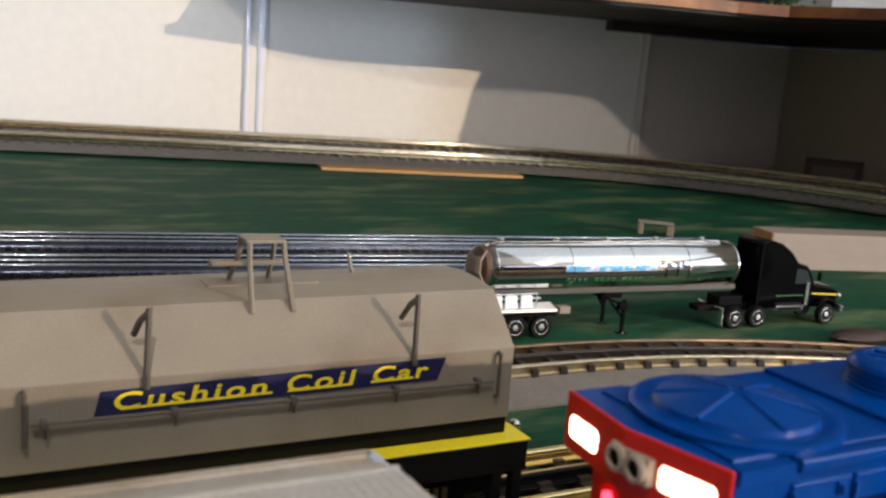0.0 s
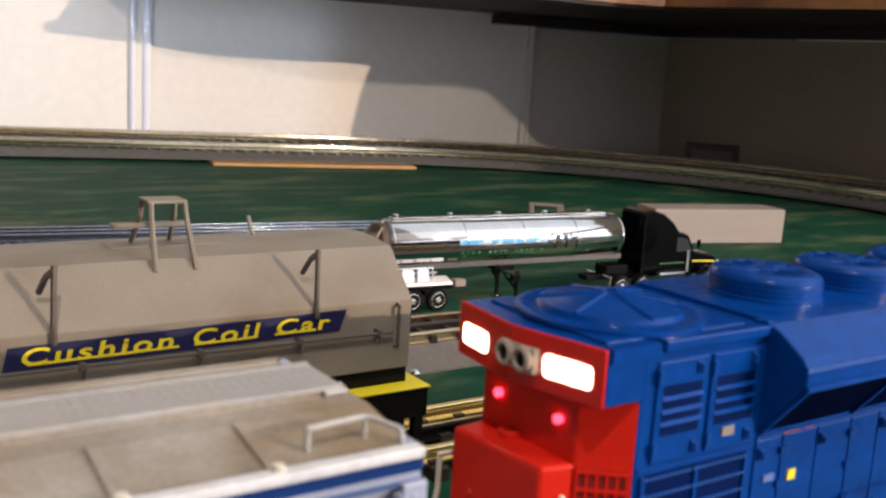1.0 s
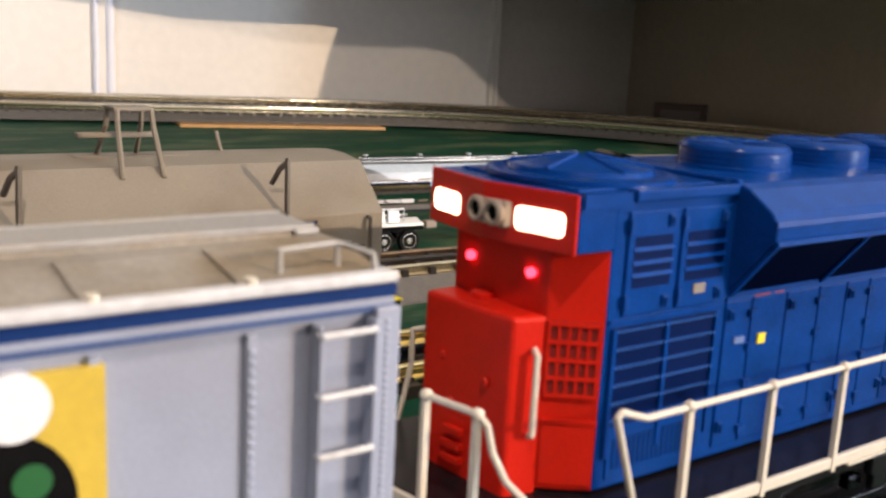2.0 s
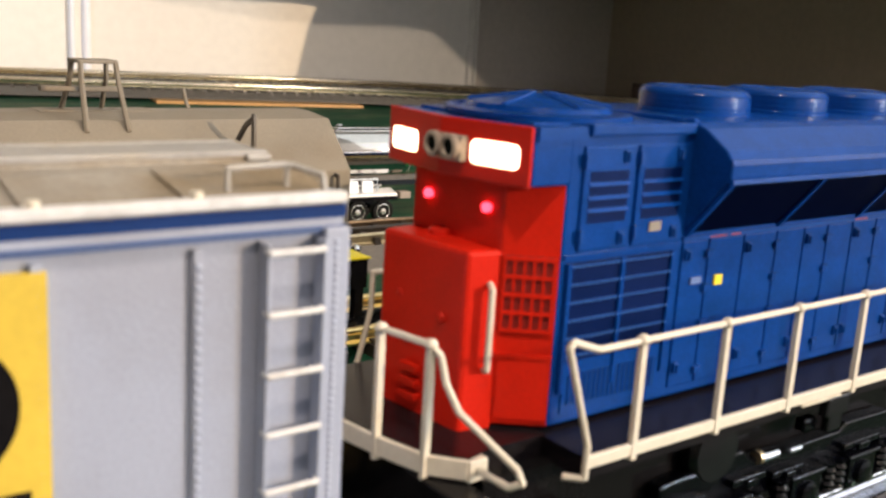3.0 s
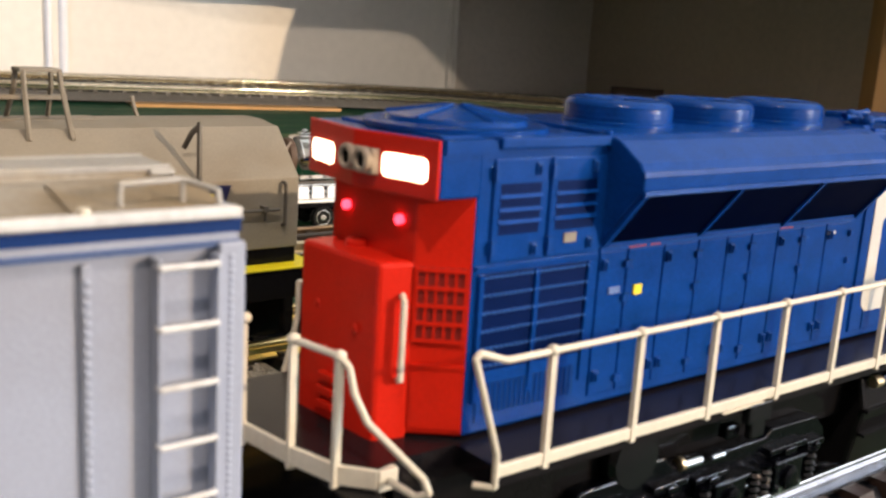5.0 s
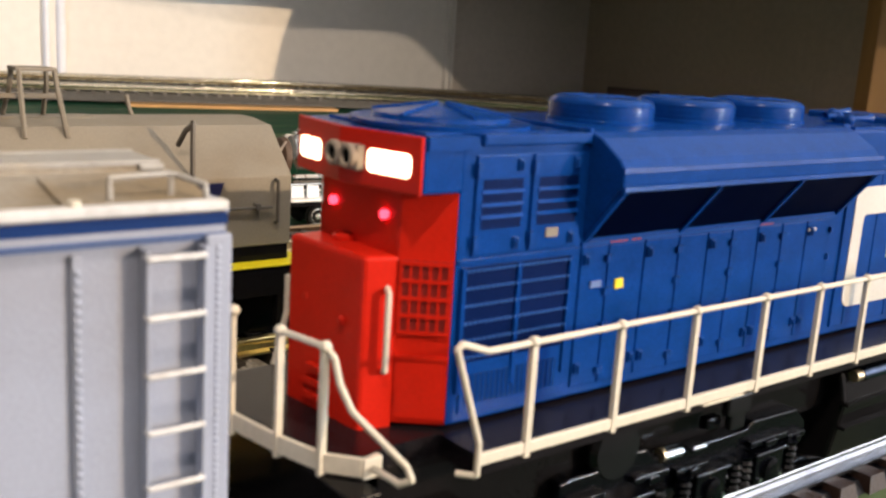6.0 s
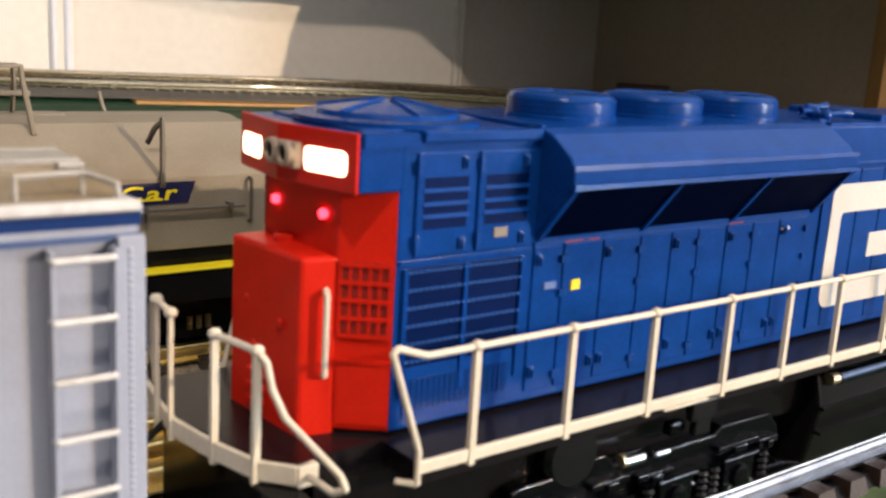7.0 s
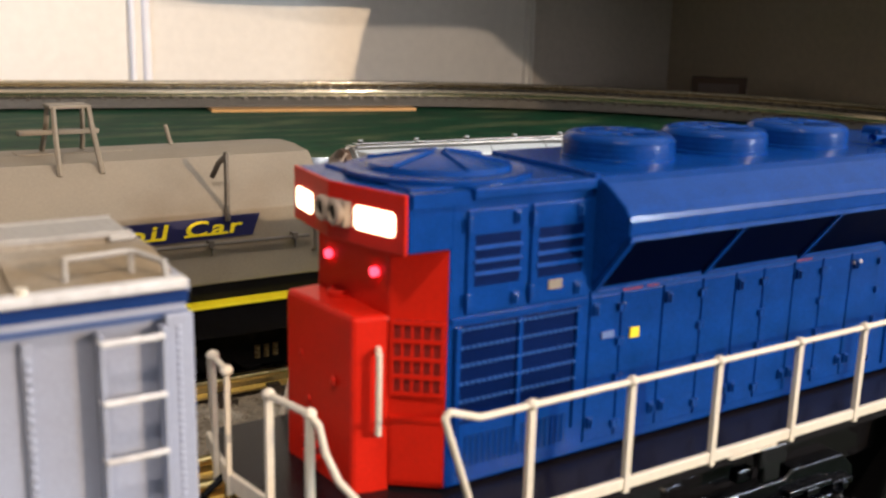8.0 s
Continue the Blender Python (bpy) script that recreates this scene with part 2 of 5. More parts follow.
def add_ball(bm, p, r, scale=(1, 1, 1), sub=2):
    bmesh.ops.create_icosphere(bm, subdivisions=sub, radius=r, matrix=Matrix.Translation(p) @ Matrix.Diagonal((*scale, 1)))


def add_lathe(bm, profile, centre, n=32, axis="z"):
    """Turns (radius, height) pairs round an axis through centre."""
    rings = []
    for r, h in profile:
        ring = []
        for i in range(n):
            a = 2 * math.pi * i / n
            u, v = r * math.cos(a), r * math.sin(a)
            ring.append(bm.verts.new(Vector(centre) + Vector({"z": (u, v, h), "y": (u, h, v), "x": (h, u, v)}[axis])))
        rings.append(ring)
    for a, b in zip(rings, rings[1:]):
        for i in range(n):
            bm.faces.new((a[i], a[(i + 1) % n], b[(i + 1) % n], b[i]))
    bm.faces.new(rings[0][::-1]), bm.faces.new(rings[-1])


def rounded(w, h, r, n=4):
    pts = []
    for cx, cy, a0 in ((w - r, h - r, 0), (-w + r, h - r, 90), (-w + r, -h + r, 180), (w - r, -h + r, 270)):
        pts += [(cx + r * math.cos(radians(a0 + 90 * i / n)), cy + r * math.sin(radians(a0 + 90 * i / n))) for i in range(n + 1)]
    return pts


def part(name, bm, material, parent=None, label="", bevel=0.0, smooth=False):
    me = bpy.data.meshes.new(name)
    bmesh.ops.recalc_face_normals(bm, faces=bm.faces)
    bm.to_mesh(me)
    bm.free()
    me.materials.append(material)
    ob = new(name, me)
    if parent is not None:
        ob.parent = parent
    if label:
        ob["label"] = label
    if bevel:
        mod = ob.modifiers.new("soft_edge", "BEVEL")
        mod.width, mod.segments, mod.limit_method, mod.angle_limit = bevel, 2, "ANGLE", radians(40)
        mod.harden_normals = False
    if smooth:
        for p in me.polygons:
            p.use_smooth = True
        me.set_sharp_from_angle(angle=radians(38))
    return ob


def shared(name, me, parent, m):
    ob = new(name, me)
    ob.parent = parent
    ob.matrix_basis = m
    return ob


def thing(name, label, category, at=(0, 0, 0), group="", kind="", turn=0.0):
    ob = new(name)
    ob.matrix_basis = pose(*at, 0, 0, turn)
    ob.empty_display_size = 0.02
    return tagged(ob, label, category, group, kind)


def boxed(name, dims, material, parent=None, label="", bevel=0.0):
    bm = bmesh.new()
    add_box(bm, *dims)
    return part(name, bm, material, parent, label, bevel)


def rods(name, paths, r, material, parent=None, label="", n=8):
    bm = bmesh.new()
    for p in paths:
        add_wire(bm, [Vector(v) for v in p], r, n)
    return part(name, bm, material, parent, label, smooth=True)


def lettering(name, text, size, m, material, parent, shear=0.0, spread=1.0, squeeze=1.0, thick=0.0):
    data = bpy.data.curves.new(name, "FONT")
    data.body, data.size, data.shear, data.space_character, data.offset = text, size, shear, spread, thick
    data.extrude = size * 0.015
    tmp = new(name, data)
    bpy.context.view_layer.update()
    me = bpy.data.meshes.new_from_object(tmp.evaluated_get(bpy.context.evaluated_depsgraph_get()))
    bpy.data.objects.remove(tmp)
    me.materials.clear()
    me.materials.append(material)
    ob = new(name, me)
    ob.parent = parent
    ob.matrix_basis = m @ Matrix.Diagonal((squeeze, 1, 1, 1))
    return ob


# ---- room and table ----
tagged(boxed("table_top", (-1.6, 1.9, -0.10, 1.62, -0.018, 0.0), TABLE), "green painted plywood layout table, streaky and worn", "table", kind="structure")
for x in (-1.5, 0.1, 1.75):
    for y in (0.02, 1.05):
        leg = boxed("table_leg", (x, x + 0.07, y, y + 0.07, -0.9, -0.018), PINE)
        tagged(leg, "square pine leg under the layout table", "table leg", kind="structure")
tagged(boxed("floor", (-3, 3, -4.4, 2.2, -0.95, -0.9), FLOOR), "dark floor under the layout table", "floor", kind="structure")
tagged(boxed("ceiling", (-3, 3, -4.4, 2.2, 1.5, 1.55), PANEL), "plain room ceiling", "ceiling", kind="structure")
tagged(boxed("wall_south", (-3, 3, -4.5, -4.4, -0.9, 1.5), PLASTER), "plain painted room wall", "wall", kind="structure")
tagged(boxed("wall_west", (-3.1, -3, -4.4, 2.2, -0.9, 1.5), PLASTER), "plain painted room wall", "wall", kind="structure")
tagged(boxed("wall_outer_east", (3, 3.1, -4.4, 2.2, -0.9, 1.5), PLASTER), "plain painted room wall", "wall", kind="structure")

# unseen glowing panels, added so the chrome tank mirrors something bright
reflection_glow = glow("added_glow_panel", (0.92, 0.95, 1.0), 1.7)
win = thing("glow_panel_1", "unseen glowing panel added for the chrome to reflect", "window", (2.99, -1.9, 0.62), kind="structure")
boxed("pane", (-0.012, 0.0, -1.0, 1.0, -0.55, 0.6), reflection_glow, win, "added glowing pane")
for y in (-1.03, 0.0, 1.03):
    boxed("panel_frame", (-0.03, 0.0, y - 0.03, y + 0.03, -0.6, 0.65), WHITE_TRIM, win)

win = thing("glow_panel_2", "unseen glowing panel added for the chrome to reflect", "window", (1.70, -4.39, 0.62), kind="structure")
boxed("pane", (-2.3, 1.2, 0.0, 0.012, -0.50, 0.62), reflection_glow, win, "added glowing pane")
for x in (-2.33, -1.15, 0.05, 1.23):
    boxed("panel_frame", (x - 0.03, x + 0.03, 0.0, 0.03, -0.55, 0.66), WHITE_TRIM, win)

SLOPE = -0.2235
W0 = Vector((0.137, 1.525, 0))
WD = Vector((1, SLOPE, 0)).normalized()
WA = math.degrees(math.atan(SLOPE))
CORNER = Vector((1.052, 1.525 + SLOPE * (1.052 - 0.137), 0))
EAST = Vector((1.36, 1.27, 0))


def board(name, a, b, label, z1=0.8, z0=-0.9, material=PANEL):
    """An upright wall board from a to b, its face on that line."""
    d = (b - a)
    bm = bmesh.new()
    add_box(bm, 0, d.length, 0, 0.012, z0, z1)
    ob = part(name, bm, material)
    ob.matrix_basis = Matrix.Translation(a) @ Matrix.Rotation(math.atan2(d.y, d.x), 4, "Z")
    return tagged(ob, label, "wall", kind="structure")


EAST_END = -0.18
SEAM = W0 + WD * ((0.372 - 0.137) / WD.x)
board("wall_north_1", W0 - WD * 2.6, SEAM, "white wall board behind the tracks, warmly lit")
board("wall_north_2", SEAM, CORNER, "white wall board behind the tracks, half in shade")
board("wall_north_3", CORNER, EAST, "beige-toned wall board at the corner, shade partly in its colour", 0.232, material=PALE_BOARD)
board("wall_east_1", EAST, Vector((1.338, 0.745, 0)), "brown-toned wall board beside the layout, shade partly in its colour", 0.232, material=BROWN_BOARD)
# out of view; height and slanting end added to block the lamps
bm = bmesh.new()
add_prism(bm, [(0.0, -0.9), (0.925, -0.9), (0.925, 0.30), (0.535, 0.80), (0.0, 0.80)], "y", 0.0, 0.012)
ob = part("wall_east_2", bm, BROWN_BOARD)
ob.matrix_basis = Matrix.Translation((1.338, 0.745, 0)) @ Matrix.Rotation(math.atan2(-0.925, -0.018), 4, "Z")
tagged(ob, "unseen brown wall board, its slanting end shaped to cut the light", "wall", kind="structure")


def seam_strip(name, at, turn, w, label, material=GLOSS_STRIP):
    """Two glossy half-round ridges with a dull web between them."""
    holder = thing(name, label, "trim", at, kind="structure", turn=turn)
    for off, half in ((-w * 0.62, w * 0.30), (w * 0.56, w * 0.40)):
        bm = bmesh.new()
        add_prism(bm, [(off + x, -0.0005 - 0.008 * math.sqrt(max(0, 1 - (x / half) ** 2))) for x in np.linspace(-half, half, 9)], "z", 0.0, 0.25)
        part("ridge", bm, material, holder, smooth=True)
    boxed("web", (-w, w, -0.0022, -0.0005, 0, 0.25), PANEL, holder)


seam_strip("trim_1", SEAM + WD * 0.014, WA, 0.0185, "glossy plastic strip covering the board seam")
seam_strip("trim_2", CORNER, WA, 0.011, "dull painted strip at the wall corner", PANEL)

# upper deck: an L-shaped shelf with a curved inner edge along the back and right walls
EDGE = [(0.447, 1.100), (0.569, 1.045), (0.700, 0.965), (0.800, 0.940), (0.891, 0.928), (0.955, 0.898), (0.972, 0.850), (1.030, 0.655), (1.098, 0.449), (1.145, 0.300)]
DECK_Z = 0.252
shelf = thing("upper_deck", "brown wooden shelf of an upper layout level", "shelf", (0, 0, 0), kind="structure")
bm = bmesh.new()
back = [(1.315, 0.300), (1.330, 0.740), (1.600, 0.755), (1.600, 1.600), (1.100, 1.600), (0.230, 1.720)]
add_prism(bm, EDGE + back, "z", DECK_Z, DECK_Z + 0.018)
part("deck_board", bm, DECK_WOOD, shelf)
bm = bmesh.new()
inner = [(x - 0.010, y - 0.010) for x, y in EDGE]
for (a, b), (c, d) in zip(zip(EDGE, EDGE[1:]), zip(inner, inner[1:])):
    add_prism(bm, [a, b, d, c], "z", DECK_Z + 0.004, DECK_Z + 0.019)
part("fascia", bm, EDGE_WOOD, shelf, "orange-brown pine edging")

# dark strips added in place of the shaded gap above the wall boards
for a, b in ((W0 + WD * 0.86, CORNER), (CORNER, EAST), (EAST, Vector((1.32, EAST_END, 0)))):
    d = b - a
    bm = bmesh.new()
    add_box(bm, 0, d.length, -0.030, -0.002, 0.234, DECK_Z - 0.001)
    ob = part("shade_strip", bm, DECK_WOOD, shelf, "dark strip added for the shaded gap under the shelf")
    ob.matrix_basis = Matrix.Translation(a) @ Matrix.Rotation(math.atan2(d.y, d.x), 4, "Z")

# ---- tracks ----
WORLD = set()


def put_under(ob, parent):
    ob.parent = parent
    if parent.name in WORLD:
        ob.matrix_parent_inverse = parent.matrix_basis.inverted()


def wthing(*args, **kw):
    """A thing whose parts are given in the place's own coordinates."""
    ob = thing(*args, **kw)
    WORLD.add(ob.name)
    return ob


def line_path(a, b, step):
    a, b = Vector((*a, 0)), Vector((*b, 0))
    n = max(1, round((b - a).length / step))
    return [a.lerp(b, i / n) for i in range(n + 1)]


def walk_along(path, step, start=0.0):
    """Places and headings every step along a path of points."""
    out, left = [], start
    for a, b in zip(path, path[1:]):
        d = b - a
        s = left
        while s < d.length:
            out.append((a + d * (s / d.length), math.atan2(d.y, d.x)))
            s += step
        left = s - d.length
    return out


def sweep(bm, path, profile):
    """Pushes an open or closed (offset to the left, z) profile along a path."""
    rings = []
    for i, p in enumerate(path):
        d = (path[min(i + 1, len(path) - 1)] - path[max(i - 1, 0)]).normalized()
        side = Vector((-d.y, d.x, 0))
        rings.append([bm.verts.new(p + side * u + Vector((0, 0, z))) for u, z in profile])
    n = len(profile)
    for a, b in zip(rings, rings[1:]):
        for i in range(n):
            bm.faces.new((a[i], a[(i + 1) % n], b[(i + 1) % n], b[i]))
    bm.faces.new(rings[0]), bm.faces.new(rings[-1][::-1])


def tie_mesh(name, w, length, z0, z1, material):
    bm = bmesh.new()
    e = w * 0.12
    for lo, hi in (((w / 2, length / 2, z0), (w / 2 - e, length / 2 - e, z1)),):
        a = [bm.verts.new((sx * lo[0], sy * lo[1], lo[2])) for sx, sy in ((-1, -1), (1, -1), (1, 1), (-1, 1))]
        b = [bm.verts.new((sx * hi[0], sy * hi[1], hi[2])) for sx, sy in ((-1, -1), (1, -1), (1, 1), (-1, 1))]
        bm.faces.new(a[::-1]), bm.faces.new(b)
        for i in range(4):
            bm.faces.new((a[i], a[(i + 1) % 4], b[(i + 1) % 4], b[i]))
    me = bpy.data.meshes.new(name)
    bm.to_mesh(me)
    bm.free()
    me.materials.append(material)
    return me


def rail_profile(c, z0, z1, head, foot):
    h, f = head / 2, foot / 2
    left = [(c - f, z0), (c - f, z0 + 0.0007), (c - 0.0011, z0 + 0.0014), (c - 0.0011, z1 - 0.0026), (c - h, z1 - 0.0019), (c - h, z1 - 0.0010),
            (c - h * 0.88, z1 - 0.0005), (c - h * 0.62, z1 - 0.00018), (c - h * 0.30, z1 - 0.00004)]
    return left + [(2 * c - u, v) for u, v in reversed(left)]


DARK_TIE = tie_mesh("tie", 0.0075, 0.046, 0.0, 0.0052, DECK)
WIDE_TIE = tie_mesh("tie", 0.0100, 0.056, 0.0, 0.0052, TIE)
OPEN_TIE = tie_mesh("tie", 0.0062, 0.054, 0.0, 0.0052, DECK)
LOW_TIE_MESH = tie_mesh("tie", 0.0046, 0.0400, 0.0085, 0.0138, BED_TIE)
BED_TIE_MESH = tie_mesh("tie", 0.0058, 0.0672, 0.0098, 0.0132, BED_TIE)


def clip_tie_mesh(pitch):
    """A dark tie with the lugs that grip the feet of the two outer rails."""
    bm = bmesh.new()
    add_box(bm, -0.0034, 0.0034, -0.029, 0.029, 0.0, 0.0051)
    for c in (-pitch, pitch):
        for side in (-1, 1):
            add_box(bm, -0.0024, 0.0024, c + side * 0.0034 - 0.0014, c + side * 0.0034 + 0.0014, 0.0050, 0.0066)
    add_box(bm, -0.0030, 0.0030, -0.0042, 0.0042, 0.0050, 0.0070)
    me = bpy.data.meshes.new("tie")
    bm.to_mesh(me)
    bm.free()
    me.materials.append(BED_TIE)
    return me


CLIP_TIE = clip_tie_mesh(0.0195)


def open_track(name, label, a, b, material, step=0.0128, z=0.0, tie=None, bed=None, head=0.0034, foot=0.0072, bed_end=None, bed_half=0.043, pitch=0.0159, centre=None):
    """Three-rail track on loose ties, laid straight on the table."""
    holder = thing(name, label, "track", (0, 0, z), group="three-rail tracks")
    path = line_path(a, b, 0.25)
    for c in (-pitch, 0.0, pitch):
        bm = bmesh.new()
        sweep(bm, path, rail_profile(c, 0.0050, 0.0112, head, foot))
        dark = centre if c == 0.0 else None
        rail = part("rail", bm, dark or material, holder, "blackened centre rail" if dark else "", smooth=True)
        if dark:
            for name, half, z in (("rail_crown", 0.0008, 0.0112), ("rail_foot", foot * 0.47, 0.0056)):
                bm = bmesh.new()
                sweep(bm, path, [(c - half, z - 0.0002), (c - half, z + 0.0002), (c + half, z + 0.0002), (c + half, z - 0.0002)])
                part(name, bm, material, rail, "worn bright edge")
    if bed:
        bm = bmesh.new()
        sweep(bm, line_path(a, (bed_end or b[0], b[1]), 0.1), [(-bed_half, 0.0), (0.003 - bed_half, 0.0030), (bed_half - 0.003, 0.0030), (bed_half, 0.0)])
        part("ballast_bed", bm, bed, holder)
    for p, h in walk_along(path, step, 0.004):
        shared("tie", tie or OPEN_TIE, holder, Matrix.Translation(p) @ Matrix.Rotation(h, 4, "Z"))
    return holder


def bed_track(name, label, path, z=0.0, step=0.0186, metal=SHINY_RAIL, ballast=BED, low=False):
    """Three-rail track moulded on a grey ballast bed with sloping sides."""
    holder = thing(name, label, "track", (0, 0, z), group="three-rail tracks")
    bm = bmesh.new()
    if low:
        sweep(bm, path, [(-0.0370, 0.0), (-0.0365, 0.0012), (-0.0205, 0.0100), (0.0205, 0.0100), (0.0365, 0.0012), (0.0370, 0.0)])
    else:
        sweep(bm, path, [(-0.0415, 0.0), (-0.0415, 0.0030), (-0.0315, 0.0112), (0.0315, 0.0112), (0.0415, 0.0030), (0.0415, 0.0)])
    part("ballast_bed", bm, ballast, holder, "grey moulded ballast")
    for c in (-0.0159, 0.0, 0.0159):
        bm = bmesh.new()
        sweep(bm, path, rail_profile(c, 0.0100, 0.0162, 0.0032, 0.0056) if low else rail_profile(c, 0.0134, 0.0206, 0.0036, 0.0066))
        blackened = low and c == 0.0
        part("rail", bm, BED_TIE if blackened else RUST_RAIL if low and c > 0 else metal, holder, "blackened centre rail" if blackened else "", smooth=True)
    for p, h in walk_along(path, step, 0.004):
        shared("tie", LOW_TIE_MESH if low else BED_TIE_MESH, holder, Matrix.Translation(p) @ Matrix.Rotation(h, 4, "Z"))
    return holder


def arc(cx, cy, r, a0, a1, step=3.0):
    n = max(2, round(abs(a1 - a0) / step))
    return [Vector((cx + r * math.cos(radians(a0 + (a1 - a0) * i / n)), cy + r * math.sin(radians(a0 + (a1 - a0) * i / n)), 0)) for i in range(n + 1)]


LY = 0.0015
# the dark bed sheet paints the shade between the ties
open_track("train_track", "three-rail track with silver rails on brown ties", (-0.62, LY), (0.62, LY), STEEL, 0.0165, tie=WIDE_TIE, head=0.0052, foot=0.0104, bed=STORAGE_BED, bed_half=0.0265)
open_track("coil_car_track", "three-rail track with tarnished golden rails", (-0.50, 0.1845), (0.42, 0.1845), GOLD_RAIL, 0.0195, tie=CLIP_TIE, pitch=0.0195, centre=BLACK, bed=GRAVEL, bed_end=0.062, bed_half=0.066)
# this track lies in shade; its dark bed sheet carries that darkness
open_track("middle_track", "three-rail track with tarnished golden rails between the trains", (-0.50, 0.088), (0.42, 0.088), GOLD_RAIL, bed=STORAGE_BED, bed_half=0.030)
coil_track = bpy.data.objects["coil_car_track"]
rng = random.Random(5)
bm = bmesh.new()
for k in range(900):
    r = rng.uniform(0.0007, 0.0017)
    add_ball(bm, (rng.uniform(-0.06, 0.060), rng.uniform(0.121, 0.180), 0.0030 if k % 2 else 0.0022), r, (rng.uniform(0.8, 1.3), rng.uniform(0.8, 1.3), 0.7), 1)
tagged(part("loose_gravel", bm, GRAVEL, coil_track), kind="stuff")
sd = Vector((1, -0.140, 0)).normalized()
for off in (0.684, 0.598):
    a = Vector((-0.45, off + 0.140 * 0.45, 0))
    open_track("storage_track", "straight three-rail siding with dull blue-grey rails and dark ties", (a.x, a.y), (a.x + sd.x * 1.045, a.y + sd.y * 1.045), DULL_RAIL, 0.0092, tie=DARK_TIE, head=0.0026, bed=STORAGE_BED)

# curved track in front of the lorry: straight to begin with, then a bend
CX, CY, CR = 0.184, -0.166, 0.475
bed_track("curve_track", "curved three-rail track on grey ballast bed", line_path((-0.5, CY + CR), (CX, CY + CR), 0.1)[:-1] + arc(CX, CY, CR, 90, 15), metal=BRASS, ballast=CURVE_BED, low=True)

# two tracks round the back of the table
BX, BY = 0.50, 0.61
for r, name, z in ((0.6135, "back_track", 0.004), (0.718, "back_track_outer", 0.010)):
    bend = arc(BX, BY, r, 90 + WA, -20)
    start = bend[0] - WD * 1.5
    bed_track("back_track", "three-rail track on grey ballast bed along the wall", [start.lerp(bend[0], i / 12) for i in range(12)] + bend, z, 0.0195)
strip = thing("wood_strip", "thin yellow pine strip under the track edge", "wood strip", (0.40, 1.188, 0), turn=WA)
boxed("strip_board", (0, 0.30, -0.004, 0.075, 0.0, 0.0038), PINE, strip)
riser = thing("track_riser", "dark board carrying the wall-side track", "riser", (0, 0, 0))
bm = bmesh.new()
bend = arc(BX, BY, 0.718, 90 + WA, -20)
sweep(bm, [(bend[0] - WD * 1.5).lerp(bend[0], i / 12) for i in range(12)] + bend, [(-0.043, 0.0), (-0.043, 0.0098), (0.043, 0.0098), (0.043, 0.0)])
part("riser_board", bm, DARK_WOOD, riser)

# ---- locomotive ----
HN, HF = -0.018, 0.023          # hood sides
HC = (HN + HF) / 2
ROOF, FLOOR_Z = 0.1105, 0.0522


loco = wthing("diesel_locomotive", "blue and red model diesel locomotive with cream handrails", "locomotive", (0.22, LY, 0.0112))


def lp(name, bm, material, label="", bevel=0.0, smooth=False, parent=None):
    ob = part(name, bm, material, None, label, bevel, smooth)
    put_under(ob, parent or loco)
    return ob


def lbox(name, dims, material, label="", bevel=0.0, parent=None):
    bm = bmesh.new()
    add_box(bm, *dims)
    return lp(name, bm, material, label, bevel, parent=parent)


XE = 0.47
bm = bmesh.new()
add_box(bm, 0.0088, XE, HN, HF, FLOOR_Z, ROOF)
hood = lp("hood", bm, BLUE, "blue hood body", 0.0007)
bm = bmesh.new()
add_prism(bm, [(0.0, HN), (0.0096, HN), (0.0096, HF), (-0.0028, HF), (-0.0050, HC)], "z", 0.1000, ROOF + 0.0002)
lp("roof_overhang", bm, BLUE, "blue overhanging roof end", 0.0005)
# roof panel lines along the near edge
lbox("roof_rail", (0.0005, 0.0125, HN - 0.0006, HN + 0.002, 0.1083, 0.1110), BLUE)
lbox("roof_rail", (0.0135, 0.043, HN - 0.0009, HN + 0.002, 0.1090, 0.1113), BLUE, bevel=0.0004)
# red end
bm = bmesh.new()
add_prism(bm, [(0.0, HN + 0.0002), (-0.0050, HC), (-0.0028, HF - 0.0002), (-0.0036, HF - 0.0002), (-0.0058, HC), (-0.0009, HN - 0.0001)], "z", 0.0998, ROOF + 0.0004)
face = lp("headlight_panel", bm, RED, "red headlight panel", 0.0003)


def on_face(y, z, out=0.0):
    """A point on the two-sided headlight panel."""
    if y < HC:
        k = (y - HN) / (HC - HN)
        return Vector((-0.0009 - 0.0049 * k - out, y, z))
    k = (y - HC) / (HF - HC)
    return Vector((-0.0058 + 0.0022 * k - out, y, z))


def face_plate(name, y0, y1, z0, z1, material, out, parent, r=0.0012, label=""):
    a, b = on_face(y0, 0), on_face(y1, 0)
    mid, d = (a + b) / 2, (b - a)
    bm = bmesh.new()
    add_prism(bm, rounded(d.length / 2, (z1 - z0) / 2, r), "y", -out, 0.0006)
    ob = part(name, bm, material, None, label, 0.00015)
    put_under(ob, parent)
    ob.matrix_basis = Matrix.Translation((mid.x, mid.y, (z0 + z1) / 2)) @ Matrix.Rotation(math.atan2(d.y, d.x) - math.pi, 4, "Z")
    return ob


face_plate("number_board", -0.0158, -0.0050, 0.1028, 0.1074, LIGHT_ON, 0.0003, face, label="lit warm white number board")
face_plate("number_board", 0.0108, 0.0206, 0.1026, 0.1070, LIGHT_ON, 0.0003, face, label="lit warm white number board")
bm = bmesh.new()
add_box(bm, -0.0060, -0.0030, -0.0042, 0.0060, 0.1028, 0.1078)
lamp_block = lp("headlight", bm, HOUSING, "grey twin headlight housing, unlit", 0.0004, parent=face)
